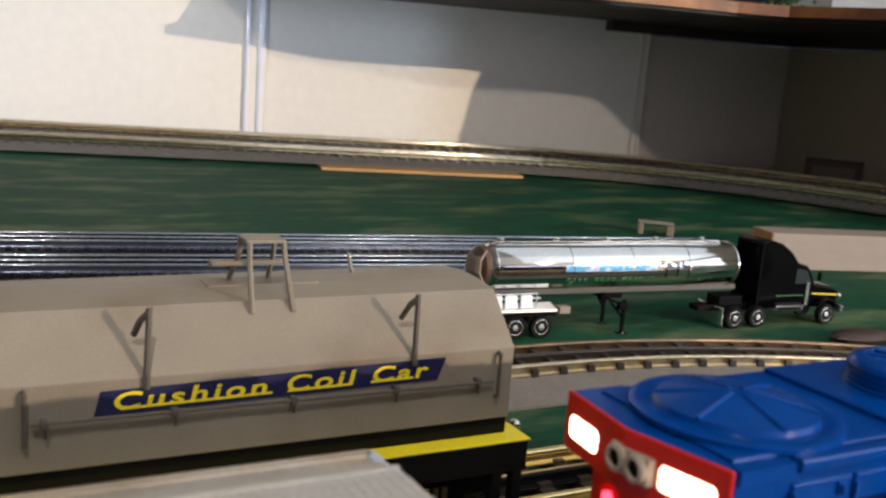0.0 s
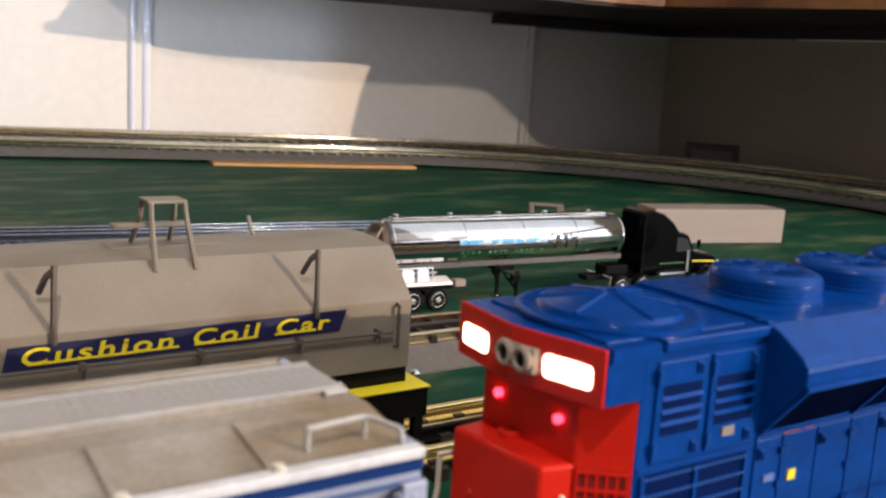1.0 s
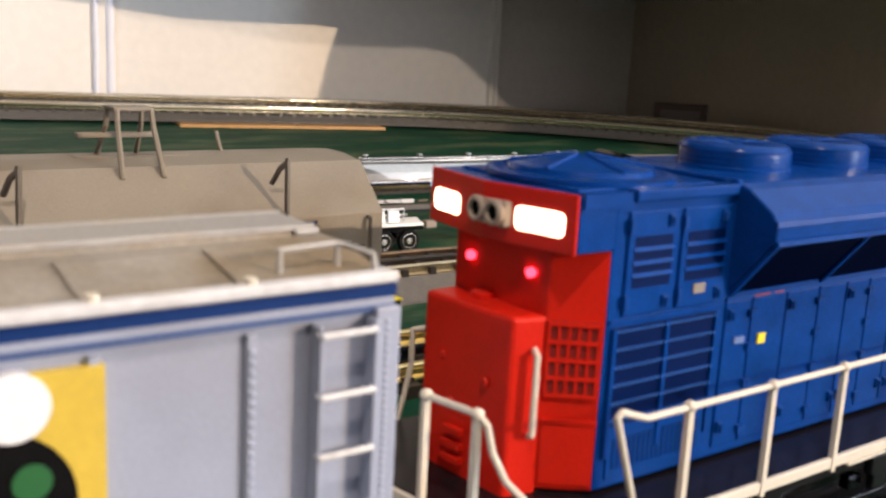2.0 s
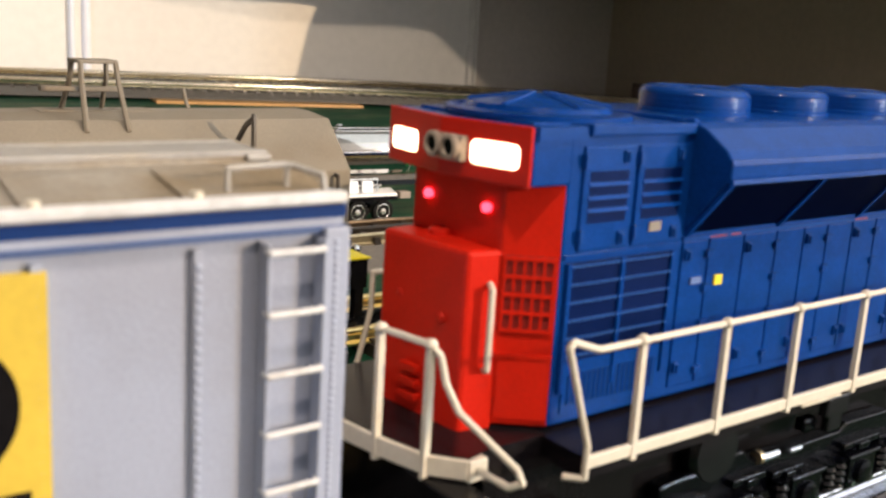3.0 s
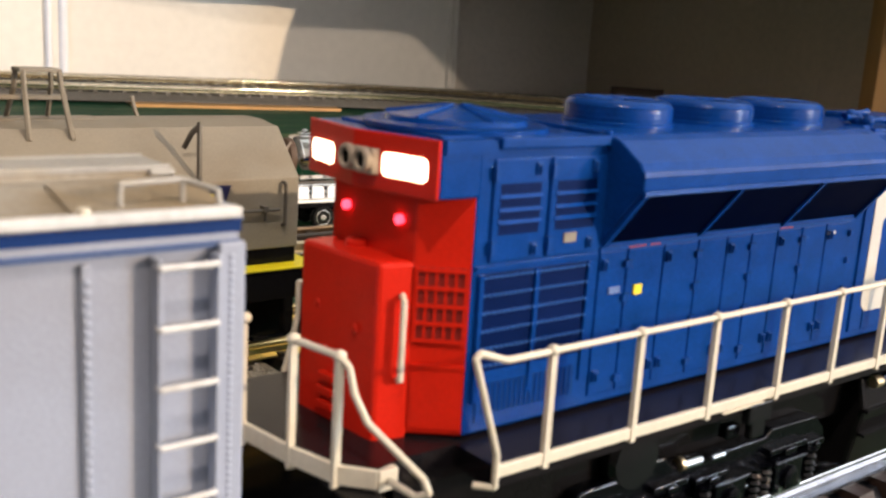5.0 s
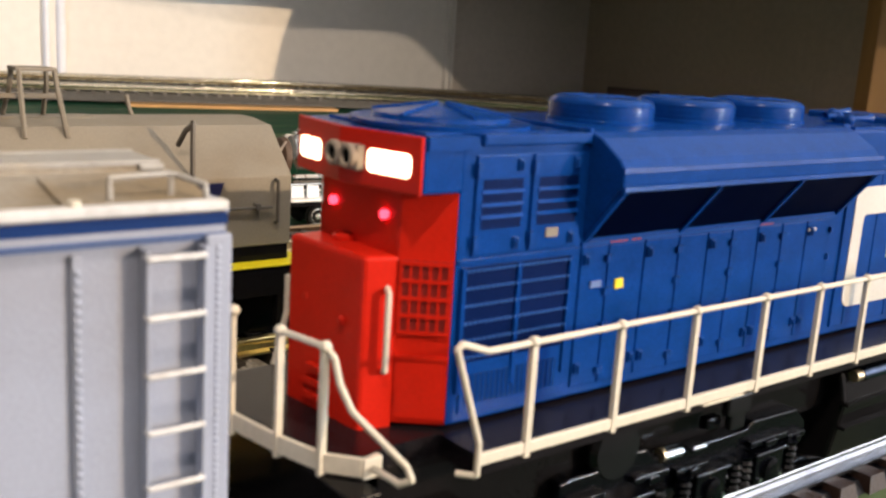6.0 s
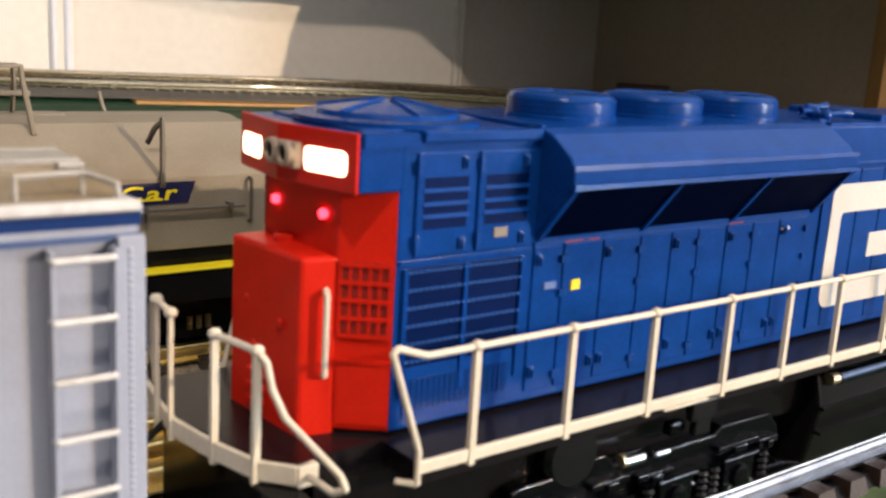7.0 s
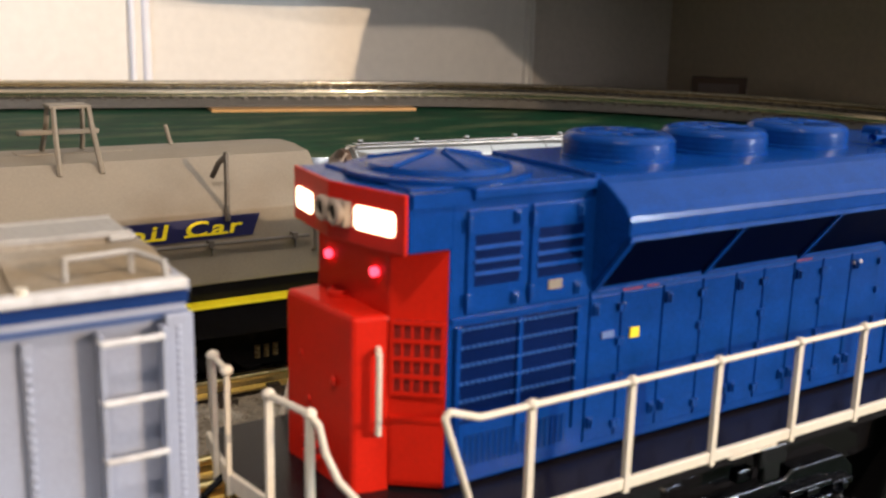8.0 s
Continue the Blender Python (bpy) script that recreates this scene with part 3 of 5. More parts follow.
for y in (-0.0018, 0.0034):
    bm = bmesh.new()
    add_lathe(bm, [(0.0025, -0.0055), (0.0025, -0.0070), (0.0022, -0.0073), (0.0017, -0.0073), (0.0015, -0.0062)], (0, y, 0.1055), 16, "x")
    lp("lens_rim", bm, HOUSING, "pale grey lens tube", parent=lamp_block, smooth=True)
    bm = bmesh.new()
    add_lathe(bm, [(0.0015, -0.0067), (0.0015, -0.0060)], (0, y, 0.1055), 16, "x")
    lp("lens", bm, BLACK, "dark lens", parent=lamp_block)
bm = bmesh.new()
add_prism(bm, [(0.0092, HN + 0.0001), (0.0002, -0.0108), (-0.0016, 0.0155), (0.0092, HF - 0.0001)], "z", FLOOR_Z, 0.1001)
end_wall = lp("end_wall", bm, RED, "red end wall with cut-off corners", 0.0004)
for y, x in ((-0.0067, -0.0002), (0.0104, -0.0013)):
    bm = bmesh.new()
    add_lathe(bm, [(0.00095, -0.0010), (0.00095, -0.0002), (0.0008, 0.0004)], (x, y, 0.0945), 14, "x")
    lp("marker_light", bm, RED_ON, "glowing red marker light", parent=end_wall)
# the box on the end wall
bm = bmesh.new()
add_prism(bm, [(-0.0069, -0.0097), (0.0006, -0.0112), (0.0, 0.0160), (-0.0092, 0.0150)], "z", 0.0505, 0.0870)
sand = lp("sand_box", bm, RED, "red sand box", 0.0009)
bm = bmesh.new()
add_lathe(bm, [(0.0024, 0.0865), (0.0024, 0.0880), (0.0018, 0.0885)], (-0.0018, 0.0058, 0), 16)
lp("filler_cap", bm, RED, parent=sand, smooth=True)
bm = bmesh.new()
for y, z in ((0.009, 0.075), (-0.004, 0.073), (0.006, 0.066)):
    add_ball(bm, (-0.0078 - 0.0009 * (y + 0.0097) / 0.0247, y, z), 0.0012, (0.4, 1, 1), 1)
lp("rivet_boss", bm, RED, parent=sand)
for z in (0.0545, 0.0575, 0.0605):
    bm = bmesh.new()
    add_prism(bm, [(-0.0086, 0.006), (-0.0082, 0.001), (-0.0098, 0.001), (-0.0102, 0.006)], "z", z, z + 0.0012)
    lp("louvre", bm, RED, parent=sand)

# red side grille on the cut-off corner: frame and bars
P0, P1 = Vector((0.0002, -0.0108, 0)), Vector((0.0092, HN, 0))
CD = (P1 - P0).normalized()
CN = Vector((CD.y, -CD.x, 0))


def on_corner(u, z, out=0.0):
    return P0 + CD * u + CN * out + Vector((0, 0, z))


def corner_plate(name, u0, u1, z0, z1, out, material, parent, label=""):
    bm = bmesh.new()
    v = [bm.verts.new(on_corner(u, z, o)) for o in (-0.0003, out) for u, z in ((u0, z0), (u1, z0), (u1, z1), (u0, z1))]
    for f in ((0, 3, 2, 1), (4, 5, 6, 7), (0, 1, 5, 4), (1, 2, 6, 5), (2, 3, 7, 6), (3, 0, 4, 7)):
        bm.faces.new([v[i] for i in f])
    return lp(name, bm, material, label, parent=parent)


UL = (P1 - P0).length
grille = corner_plate("grille", 0.0006, UL - 0.0008, 0.0712, 0.0862, 0.0002, DARK_RED, end_wall, "red slatted grille")
for i in range(6):
    u = 0.0006 + (UL - 0.0014 - 0.0007) * i / 5
    corner_plate("grille_bar", u, u + 0.0005, 0.0712, 0.0862, 0.0006, RED, grille)
for i in range(5):
    z = 0.0712 + 0.0141 * i / 4
    corner_plate("grille_bar", 0.0006, UL - 0.0008, z, z + 0.0007, 0.0007, RED, grille)
corner_plate("end_panel", 0.0008, UL - 0.0006, 0.0535, 0.0665, 0.0004, RED, end_wall)
corner_plate("panel_ledge", 0.0006, UL - 0.0004, 0.0660, 0.0668, 0.0007, RED, end_wall)
# grab iron on the sand box
ob = rods("grab_iron", [[(-0.0018, -0.0106, 0.0806), (-0.0026, -0.0124, 0.0800), (-0.0026, -0.0124, 0.0642), (-0.0018, -0.0106, 0.0634)]], 0.00065, CREAM)
put_under(ob, sand)

# side doors
def side_plate(name, x0, x1, z0, z1, out, material, parent, label="", bevel=0.00025):
    bm = bmesh.new()
    add_box(bm, x0, x1, HN - out, HN + 0.0008, z0, z1)
    return lp(name, bm, material, label, bevel, parent=parent)


def hinge(parent, x, z, h=0.0016):
    bm = bmesh.new()
    add_box(bm, x - 0.0005, x + 0.0005, HN - 0.0013, HN, z - h / 2, z + h / 2)
    lp("hinge", bm, BLUE_TRIM, parent=parent)


def latch(parent, x, z):
    bm = bmesh.new()
    add_box(bm, x - 0.0008, x + 0.0008, HN - 0.0011, HN, z - 0.0012, z + 0.0012)
    add_rod(bm, (x, HN - 0.0013, z - 0.001), (x, HN - 0.0013, z + 0.0008), 0.00045, 8)
    lp("latch", bm, BLUE_TRIM, parent=parent)


for x0, x1 in ((0.0125, 0.0262), (0.0274, 0.0418)):
    door = side_plate("access_door", x0, x1, 0.0872, 0.1072, 0.0006, BLUE, loco, "blue louvred access door")
    slot = side_plate("louvre_recess", x0 + 0.0016, x1 - 0.0016, 0.0925, 0.1025, 0.00065, DARK_BLUE, door, "dark plate painting the shade of louvre slots", 0)
    for z in (0.0948, 0.0972, 0.0998):
        bm = bmesh.new()
        add_prism(bm, [(HN - 0.0005, z), (HN - 0.0011, z - 0.0001), (HN - 0.0005, z + 0.0008)], "x", x0 + 0.0013, x1 - 0.0013)
        lp("louvre", bm, BLUE, parent=slot)
    for z in (0.0900, 0.1045):
        hinge(door, x0 + 0.0002, z, 0.0026)
    latch(door, x1 - 0.0026, 0.1052)
    latch(door, x1 - 0.0026, 0.0893)
side_plate("door_sticker", 0.0318, 0.0352, 0.0898, 0.0917, 0.0009, GREY, loco, "small pale sticker", 0)
side_plate("ledge", 0.0095, 0.0428, 0.0858, 0.0866, 0.00045, BLUE, loco, "", 0.0)
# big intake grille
intake = side_plate("intake_grille", 0.0112, 0.0402, 0.0590, 0.0850, 0.0003, DARK_BLUE, loco, "slatted intake grille, recess shade painted dark blue", 0)
for i in range(6):
    z = 0.0662 + i * 0.0036
    bm = bmesh.new()
    add_box(bm, 0.0112, 0.0402, HN - 0.0005, HN, z, z + 0.0004)
    lp("slat", bm, BLUE, parent=intake)
# dotted glints along the slats, painted as pale blue beads
me = None
for row in range(6):
    for k in range(22):
        x, z = 0.0118 + k * 0.00132, 0.0664 + row * 0.0036
        if me is None:
            bm = bmesh.new()
            add_box(bm, -0.0003, 0.0003, -0.0009, 0.0, -0.0002, 0.0002)
            me = bpy.data.meshes.new("glint_bead")
            bm.to_mesh(me)
            bm.free()
            me.materials.append(BLUE_DOT)
        ob = shared("glint_bead", me, intake, Matrix.Translation((x, HN - 0.0001, z)))
for x in (0.0108, 0.0254, 0.0402):
    side_plate("grille_frame", x - 0.0004, x + 0.0006, 0.0590, 0.0850, 0.0009, BLUE, intake, "", 0.0001)
low = side_plate("vent_panel", 0.0118, 0.0395, 0.0545, 0.0652, 0.0004, BLUE, loco, "blue vent panel with fine upright slots", 0.0)
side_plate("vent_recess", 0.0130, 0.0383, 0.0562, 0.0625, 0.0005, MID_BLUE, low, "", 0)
for k in range(18):
    x = 0.0134 + k * 0.0014
    side_plate("vent_fin", x, x + 0.0004, 0.0562, 0.0625, 0.00065, BLUE, low, "", 0)
EDGES = [0.0433, 0.0520, 0.0640, 0.0761, 0.0868, 0.0964, 0.1071, 0.1178, 0.1290, 0.1408]
for i, (x0, x1) in enumerate(zip(EDGES, EDGES[1:])):
    door = side_plate("engine_door", x0 + 0.0002, x1 - 0.0002, 0.0545, 0.0866, 0.00045, BLUE, loco, "tall blue engine door")
    for z in (0.0575, 0.0680, 0.0760, 0.0835):
        hinge(door, x0 + 0.0006 if i % 2 else x1 - 0.0006, z)
    if i % 2 == 0:
        latch(door, x0 + 0.0016, 0.0838)
        latch(door, x0 + 0.0016, 0.0590)
    else:
        latch(door, x1 - 0.0016, 0.0590)
side_plate("door_sill", 0.0433, 0.1420, 0.0867, 0.0876, 0.00055, BLUE_TRIM, loco, "", 0.0)
for x0, x1 in ((0.0520, 0.0575), (0.0590, 0.0622), (0.1075, 0.1130)):
    side_plate("writing_bar", x0, x1, 0.08695, 0.08725, 0.0007, DARK_RED, loco, "tiny dark red writing bar", 0)
side_plate("door_sticker", 0.1295, 0.1328, 0.0838, 0.0846, 0.0009, EMBLEM, loco, "small pale sticker", 0)
side_plate("yellow_sticker", 0.0547, 0.0572, 0.0762, 0.0784, 0.0009, YELLOW, loco, "small yellow sticker", 0)
side_plate("grey_sticker", 0.0467, 0.0500, 0.0772, 0.0786, 0.0009, STRIPE_PALE, loco, "small pale writing plate", 0)
EDGES = [0.1470, 0.1535, 0.1640, 0.1760, 0.1880, 0.2000, 0.2130, 0.2260, 0.2400]
for x0, x1 in zip(EDGES, EDGES[1:]):
    door = side_plate("engine_door", x0 + 0.0002, x1 - 0.0002, 0.0545, 0.0985, 0.0006, BLUE, loco, "tall blue engine door")
    if x0 > 0.2:
        for z in (0.0590, 0.0700, 0.0820, 0.0930):
            hinge(door, x0 + 0.0006, z)
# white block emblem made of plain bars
def round_corner(cx, cz, r, a0, a1, n=6):
    return [(cx + r * math.cos(radians(a0 + (a1 - a0) * i / n)), cz + r * math.sin(radians(a0 + (a1 - a0) * i / n))) for i in range(n + 1)]


bm = bmesh.new()
outline = [(0.1960, 0.0946)] + round_corner(0.1550, 0.0909, 0.0037, 90, 180) + round_corner(0.1550, 0.0635, 0.0037, 180, 270) + [(0.1960, 0.0598), (0.1960, 0.0680)]
outline += round_corner(0.1581, 0.0696, 0.0016, 270, 180) + round_corner(0.1581, 0.0850, 0.0016, 180, 90) + [(0.1960, 0.0866)]
add_prism(bm, outline, "y", HN - 0.00085, HN)
lp("emblem_bar", bm, EMBLEM, "white rounded block of the side emblem")
for a in ((0.1900, 0.1960, 0.0682, 0.0798), (0.1723, 0.1898, 0.0727, 0.0798)):
    side_plate("emblem_bar", *a, 0.00085, EMBLEM, loco, "white block of the side emblem", 0.0001)
side_plate("hood_ledge", 0.1450, XE, 0.0995, 0.1006, 0.0010, BLUE, loco)

# flared radiator housing
FX0, FX1 = 0.0436, 0.1440
PROFILE = [(HN + 0.001, 0.0872), (-0.0278, 0.1006), (-0.0282, 0.1010), (-0.0282, 0.1044), (-0.0266, 0.1066), (-0.0208, 0.1104), (-0.0182, 0.1114), (HN + 0.004, 0.1116), (HN + 0.004, 0.0872)]
bm = bmesh.new()
lo = [bm.verts.new((FX0, y, z)) for y, z in PROFILE]
hi = [bm.verts.new((FX1 + (-0.001 if z > 0.104 else 0.003 * (z - 0.0872) / 0.0134), y, z)) for y, z in PROFILE]
n = len(PROFILE)
bm.faces.new(lo), bm.faces.new(hi[::-1])
for i in range(n):
    bm.faces.new((lo[i], hi[i], hi[(i + 1) % n], lo[(i + 1) % n]))
flare = lp("radiator_housing", bm, BLUE, "flared blue radiator housing", 0.0005)
# sheets painting the shaded openings under the flare, with dividers and a bright lip
def on_under(k, out):
    d = Vector((0, -0.0278 - HN - 0.001, 0.1006 - 0.0872))
    nrm = Vector((0, -d.z, d.y)).normalized()
    nrm = -nrm if nrm.z > 0 else nrm
    return Vector((0, HN + 0.001, 0.0872)) + d * k + nrm * out


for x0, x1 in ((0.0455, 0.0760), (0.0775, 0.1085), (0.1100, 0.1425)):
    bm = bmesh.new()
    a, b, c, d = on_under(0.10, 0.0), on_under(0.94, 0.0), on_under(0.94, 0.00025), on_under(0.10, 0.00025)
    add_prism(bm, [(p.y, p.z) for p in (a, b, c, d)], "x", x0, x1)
    scr = lp("radiator_screen", bm, SCREEN_BLUE, "radiator opening, its shade painted near-black navy", parent=flare)
for x in (0.0440, 0.0760, 0.1085, 0.1425):
    bm = bmesh.new()
    a, b, c, d = on_under(0.04, 0.0), on_under(0.97, 0.0), on_under(0.97, 0.0008), on_under(0.04, 0.0008)
    add_prism(bm, [(p.y, p.z) for p in (a, b, c, d)], "x", x, x + 0.0013)
    lp("divider", bm, BLUE, parent=flare)
for name, prof in (("crease", [(-0.0284, 0.1040), (-0.02818, 0.1050), (-0.0270, 0.1050), (-0.0270, 0.1040)]), ("lip", [(-0.0289, 0.1002), (-0.0288, 0.1012), (-0.0276, 0.1012), (-0.0276, 0.1002)])):
    bm = bmesh.new()
    add_prism(bm, prof, "x", FX0 - 0.0001, FX1 + 0.001)
    lp(name, bm, BLUE, parent=flare)
lbox("post", (0.0425, 0.0440, HN - 0.0006, HN + 0.002, 0.1085, 0.1122), BLUE, bevel=0.0005, parent=flare)

# roof: hatch dome with ribs and three fan drums
bm = bmesh.new()
add_box(bm, 0.0020, 0.0400, HN + 0.003, HF - 0.003, ROOF - 0.0004, ROOF + 0.0008)
lp("roof_plate", bm, BLUE, bevel=0.0003)
bm = bmesh.new()
DX, DY = 0.0190, HC
add_lathe(bm, [(0.0192, 0.0), (0.0192, 0.0010), (0.0170, 0.0014), (0.0166, 0.0012), (0.0150, 0.0012), (0.0145, 0.0022), (0.0025, 0.0042), (0.0, 0.0044)][:-1], (DX, DY, ROOF + 0.0006), 48)
dome = lp("roof_dome", bm, BLUE, "low blue conical roof hatch", smooth=True)
for i in range(6):
    a = radians(20 + 60 * i)
    bm = bmesh.new()
    add_rod(bm, (DX + 0.002 * math.cos(a), DY + 0.002 * math.sin(a), ROOF + 0.0048), (DX + 0.0146 * math.cos(a), DY + 0.0146 * math.sin(a), ROOF + 0.0028), 0.0005, 6)
    lp("dome_rib", bm, BLUE, parent=dome)
bm = bmesh.new()
add_box(bm, 0.046, 0.1460, HN + 0.001, HF - 0.001, ROOF - 0.0005, ROOF + 0.0010)
lp("roof_plate", bm, BLUE, bevel=0.0004)
for cx in (0.0675, 0.0986, 0.1295):
    bm = bmesh.new()
    add_lathe(bm, [(0.0131, 0.0), (0.0131, 0.0008), (0.0127, 0.0010), (0.0127, 0.0038), (0.0125, 0.0047), (0.0119, 0.0054), (0.0109, 0.0058), (0.0094, 0.0060), (0.0088, 0.0060), (0.0086, 0.0056), (0.0030, 0.0058), (0.0026, 0.0062), (0.0005, 0.0063)],
              (cx, HC, ROOF + 0.0008), 56)
    fan = lp("radiator_fan", bm, BLUE, "round blue fan drum", smooth=True)
    for k in range(12):
        a = radians(30 * k + 8)
        bm = bmesh.new()
        add_rod(bm, (cx + 0.003 * math.cos(a), HC + 0.003 * math.sin(a), ROOF + 0.0066), (cx + 0.0090 * math.cos(a), HC + 0.0090 * math.sin(a), ROOF + 0.0066), 0.0003, 6)
        lp("fan_bar", bm, BLUE, parent=fan)
    for z in (0.0016, 0.0028, 0.0040):
        bm = bmesh.new()
        add_lathe(bm, [(0.0125, z), (0.01280, z + 0.0001), (0.01280, z + 0.0004), (0.0125, z + 0.0005)], (cx, HC, ROOF + 0.0008), 56)
        lp("fan_band", bm, BLUE, parent=fan, smooth=True)
# horn cluster, grab bar, far roof box
bm = bmesh.new()
add_box(bm, 0.1490, 0.1540, -0.0130, -0.0070, ROOF, ROOF + 0.0012)
horn = lp("air_horn", bm, BLUE, "blue horn cluster")
for y, x0, x1, z, r in ((-0.0120, 0.153, 0.164, 0.0026, 0.0015), (-0.0085, 0.153, 0.146, 0.0030, 0.0013), (-0.0065, 0.153, 0.161, 0.0040, 0.0013)):
    bm = bmesh.new()
    add_lathe(bm, [(0.0006, 0.0), (0.0007, (x1 - x0) * 0.5), (r * 0.7, (x1 - x0) * 0.85), (r, x1 - x0), (r * 0.8, x1 - x0), (r * 0.4, (x1 - x0) * 0.9)], (x0, y, ROOF + z), 16, "x")
    lp("trumpet", bm, BLUE, parent=horn, smooth=True)
    bm = bmesh.new()
    add_ball(bm, (x0, y, ROOF + z * 0.8), 0.0017, (1.1, 1, 1.1))
    lp("sounder", bm, BLUE, parent=horn, smooth=True)
bm = bmesh.new()
add_prism(bm, rounded(0.0105, 0.0032, 0.001), "y", HN + 0.004, HF - 0.006)
bmesh.ops.translate(bm, verts=bm.verts, vec=(0.1885, 0, ROOF - 0.0008))
lp("roof_box", bm, BLUE, bevel=0.0004)
lbox("roof_walk", (0.150, XE, HN + 0.002, HF - 0.002, ROOF, ROOF + 0.0006), BLUE)

# walkway, sills and end platform
EDGE_PTS = [(-0.0195, 0.0330), (-0.0215, 0.0220), (-0.0226, 0.0110), (-0.0204, -0.0027), (-0.0172, -0.0148), (-0.0122, -0.0204)]
bm = bmesh.new()
add_prism(bm, EDGE_PTS + [(-0.0060, -0.0190), (0.0068, -0.0190), (0.0068, -0.0306), (XE, -0.0306), (XE, 0.0330)], "z", 0.0470, 0.0515)
lp("walkway", bm, DECK, "black walkway and end platform")
bm = bmesh.new()
path = [Vector((x, y, 0)) for x, y in EDGE_PTS]
sweep(bm, path, [(-0.0010, 0.0474), (-0.0010, 0.0512), (0.0004, 0.0512), (0.0004, 0.0474)])
lp("end_sill", bm, CREAM, "cream edge of the end platform", 0.0002)
lbox("end_sill_corner", (-0.0126, -0.0084, -0.0214, -0.0186, 0.0470, 0.0512), CREAM, bevel=0.0002)
lbox("side_sill", (0.0068, XE, -0.0316, -0.0304, 0.0494, 0.0518), CREAM, "cream side sill", 0.0002)
lbox("side_sill_step", (0.0745, 0.0900, -0.0320, -0.0313, 0.0488, 0.0493), CREAM, "thin cream line under the sill", 0.0001)
lbox("step_well", (-0.0058, 0.0066, -0.0190, -0.0180, 0.0250, 0.0470), BLACK)
for z in (0.0400, 0.0320, 0.0240):
    lbox("stair_step", (-0.0060, 0.0070, -0.0300, -0.0190, z, z + 0.0010), BLACK, "black boarding step", 0.0002)
# handrails
ZT = 0.0725
XS = [0.0192, 0.0442, 0.0690, 0.0951, 0.1185, 0.1407, 0.1650, 0.1890, 0.2130, 0.2370, 0.2610, 0.2850]
YR = -0.0312
ob = rods("handrail", [[(0.0068, YR, 0.0474), (0.0068, YR, 0.0540), (0.0000, YR, 0.0737), (0.0010, YR, 0.0747), (0.0075, YR, 0.0724)] + [(x, YR, ZT) for x in XS[1:]],
                       [(0.0068, YR, 0.0474), (0.0040, YR + 0.003, 0.0474)]], 0.00068, CREAM, label="long cream side handrail", n=10)
put_under(ob, loco)


ob = rods("handrail", [[(-0.0022, 0.0335, 0.0512), (-0.0006, 0.0335, 0.0570), (0.0010, 0.0335, 0.0640), (0.0010, 0.0335, 0.0722), (0.0080, 0.0335, 0.0722)] + [(x, 0.0335, ZT) for x in XS[1:]]],
          0.00068, CREAM, label="long cream side handrail", n=10)
put_under(ob, loco)


def stanchion(x, y, z0, z1, w=0.00070):
    bm = bmesh.new()
    add_box(bm, x - w, x + w, y - w * 0.9, y + w * 0.9, z0, z1)
    add_ball(bm, (x, y, z1 + 0.0001), 0.0013, (1.05, 1, 0.9), 2)
    return lp("stanchion", bm, CREAM, "cream handrail post", smooth=True)


for x in XS:
    stanchion(x, YR, 0.0487, ZT)
    stanchion(x, 0.0335, 0.0487, ZT)
END = [(-0.0198, -0.0030), (-0.0170, -0.0148), (-0.0226, 0.0112), (-0.0228, 0.0180)]
for (x, y), top in zip(END, (0.0724, 0.0722, 0.0730, 0.0740)):
    stanchion(x - 0.0010, y, 0.0465, top, 0.0007 if y < 0 else 0.00048)
ob = rods("end_handrail", [[(-0.0208, -0.0030, 0.0724), (-0.0180, -0.0148, 0.0722), (-0.0170, -0.0166, 0.0704), (-0.0163, -0.0176, 0.0655), (-0.0148, -0.0200, 0.0606), (-0.0094, -0.0304, 0.0526), (-0.0087, -0.0312, 0.0502), (-0.0099, -0.0290, 0.0488), (-0.0104, -0.0214, 0.0490)]],
          0.00070, CREAM, label="bent cream end handrail", n=10)
put_under(ob, loco)
ob = rods("end_handrail", [[(-0.0236, 0.0112, 0.0730), (-0.0238, 0.0180, 0.0740), (-0.0225, 0.0235, 0.0712), (-0.0205, 0.0290, 0.0600), (-0.0190, 0.0310, 0.0510)]], 0.00070, CREAM, label="bent cream end handrail", n=10)
put_under(ob, loco)
# hoses and coupler at the end
ob = rods("air_hose", [[(-0.0225, 0.0170, 0.0480), (-0.0265, 0.0180, 0.0440), (-0.0280, 0.0185, 0.0380), (-0.0270, 0.0190, 0.0320)]], 0.0008, BLACK, label="black air hose")
put_under(ob, loco)
bm = bmesh.new()
add_box(bm, -0.0330, -0.0100, LY - 0.0030, LY + 0.0030, 0.0250, 0.0320)
add_box(bm, -0.0400, -0.0320, LY - 0.0050, LY + 0.0040, 0.0230, 0.0340)
lp("coupler", bm, BLACK, "black knuckle coupler", 0.0008)
bm = bmesh.new()
add_prism(bm, [(-0.0190, -0.0270), (-0.0180, 0.0300), (-0.0120, 0.0300), (-0.0120, -0.0270)], "z", 0.0170, 0.0470)
lp("pilot", bm, BLACK, "black end plate", 0.0006)
lbox("underframe", (-0.010, XE, -0.0225, 0.0255, 0.0330, 0.0472), BLACK)

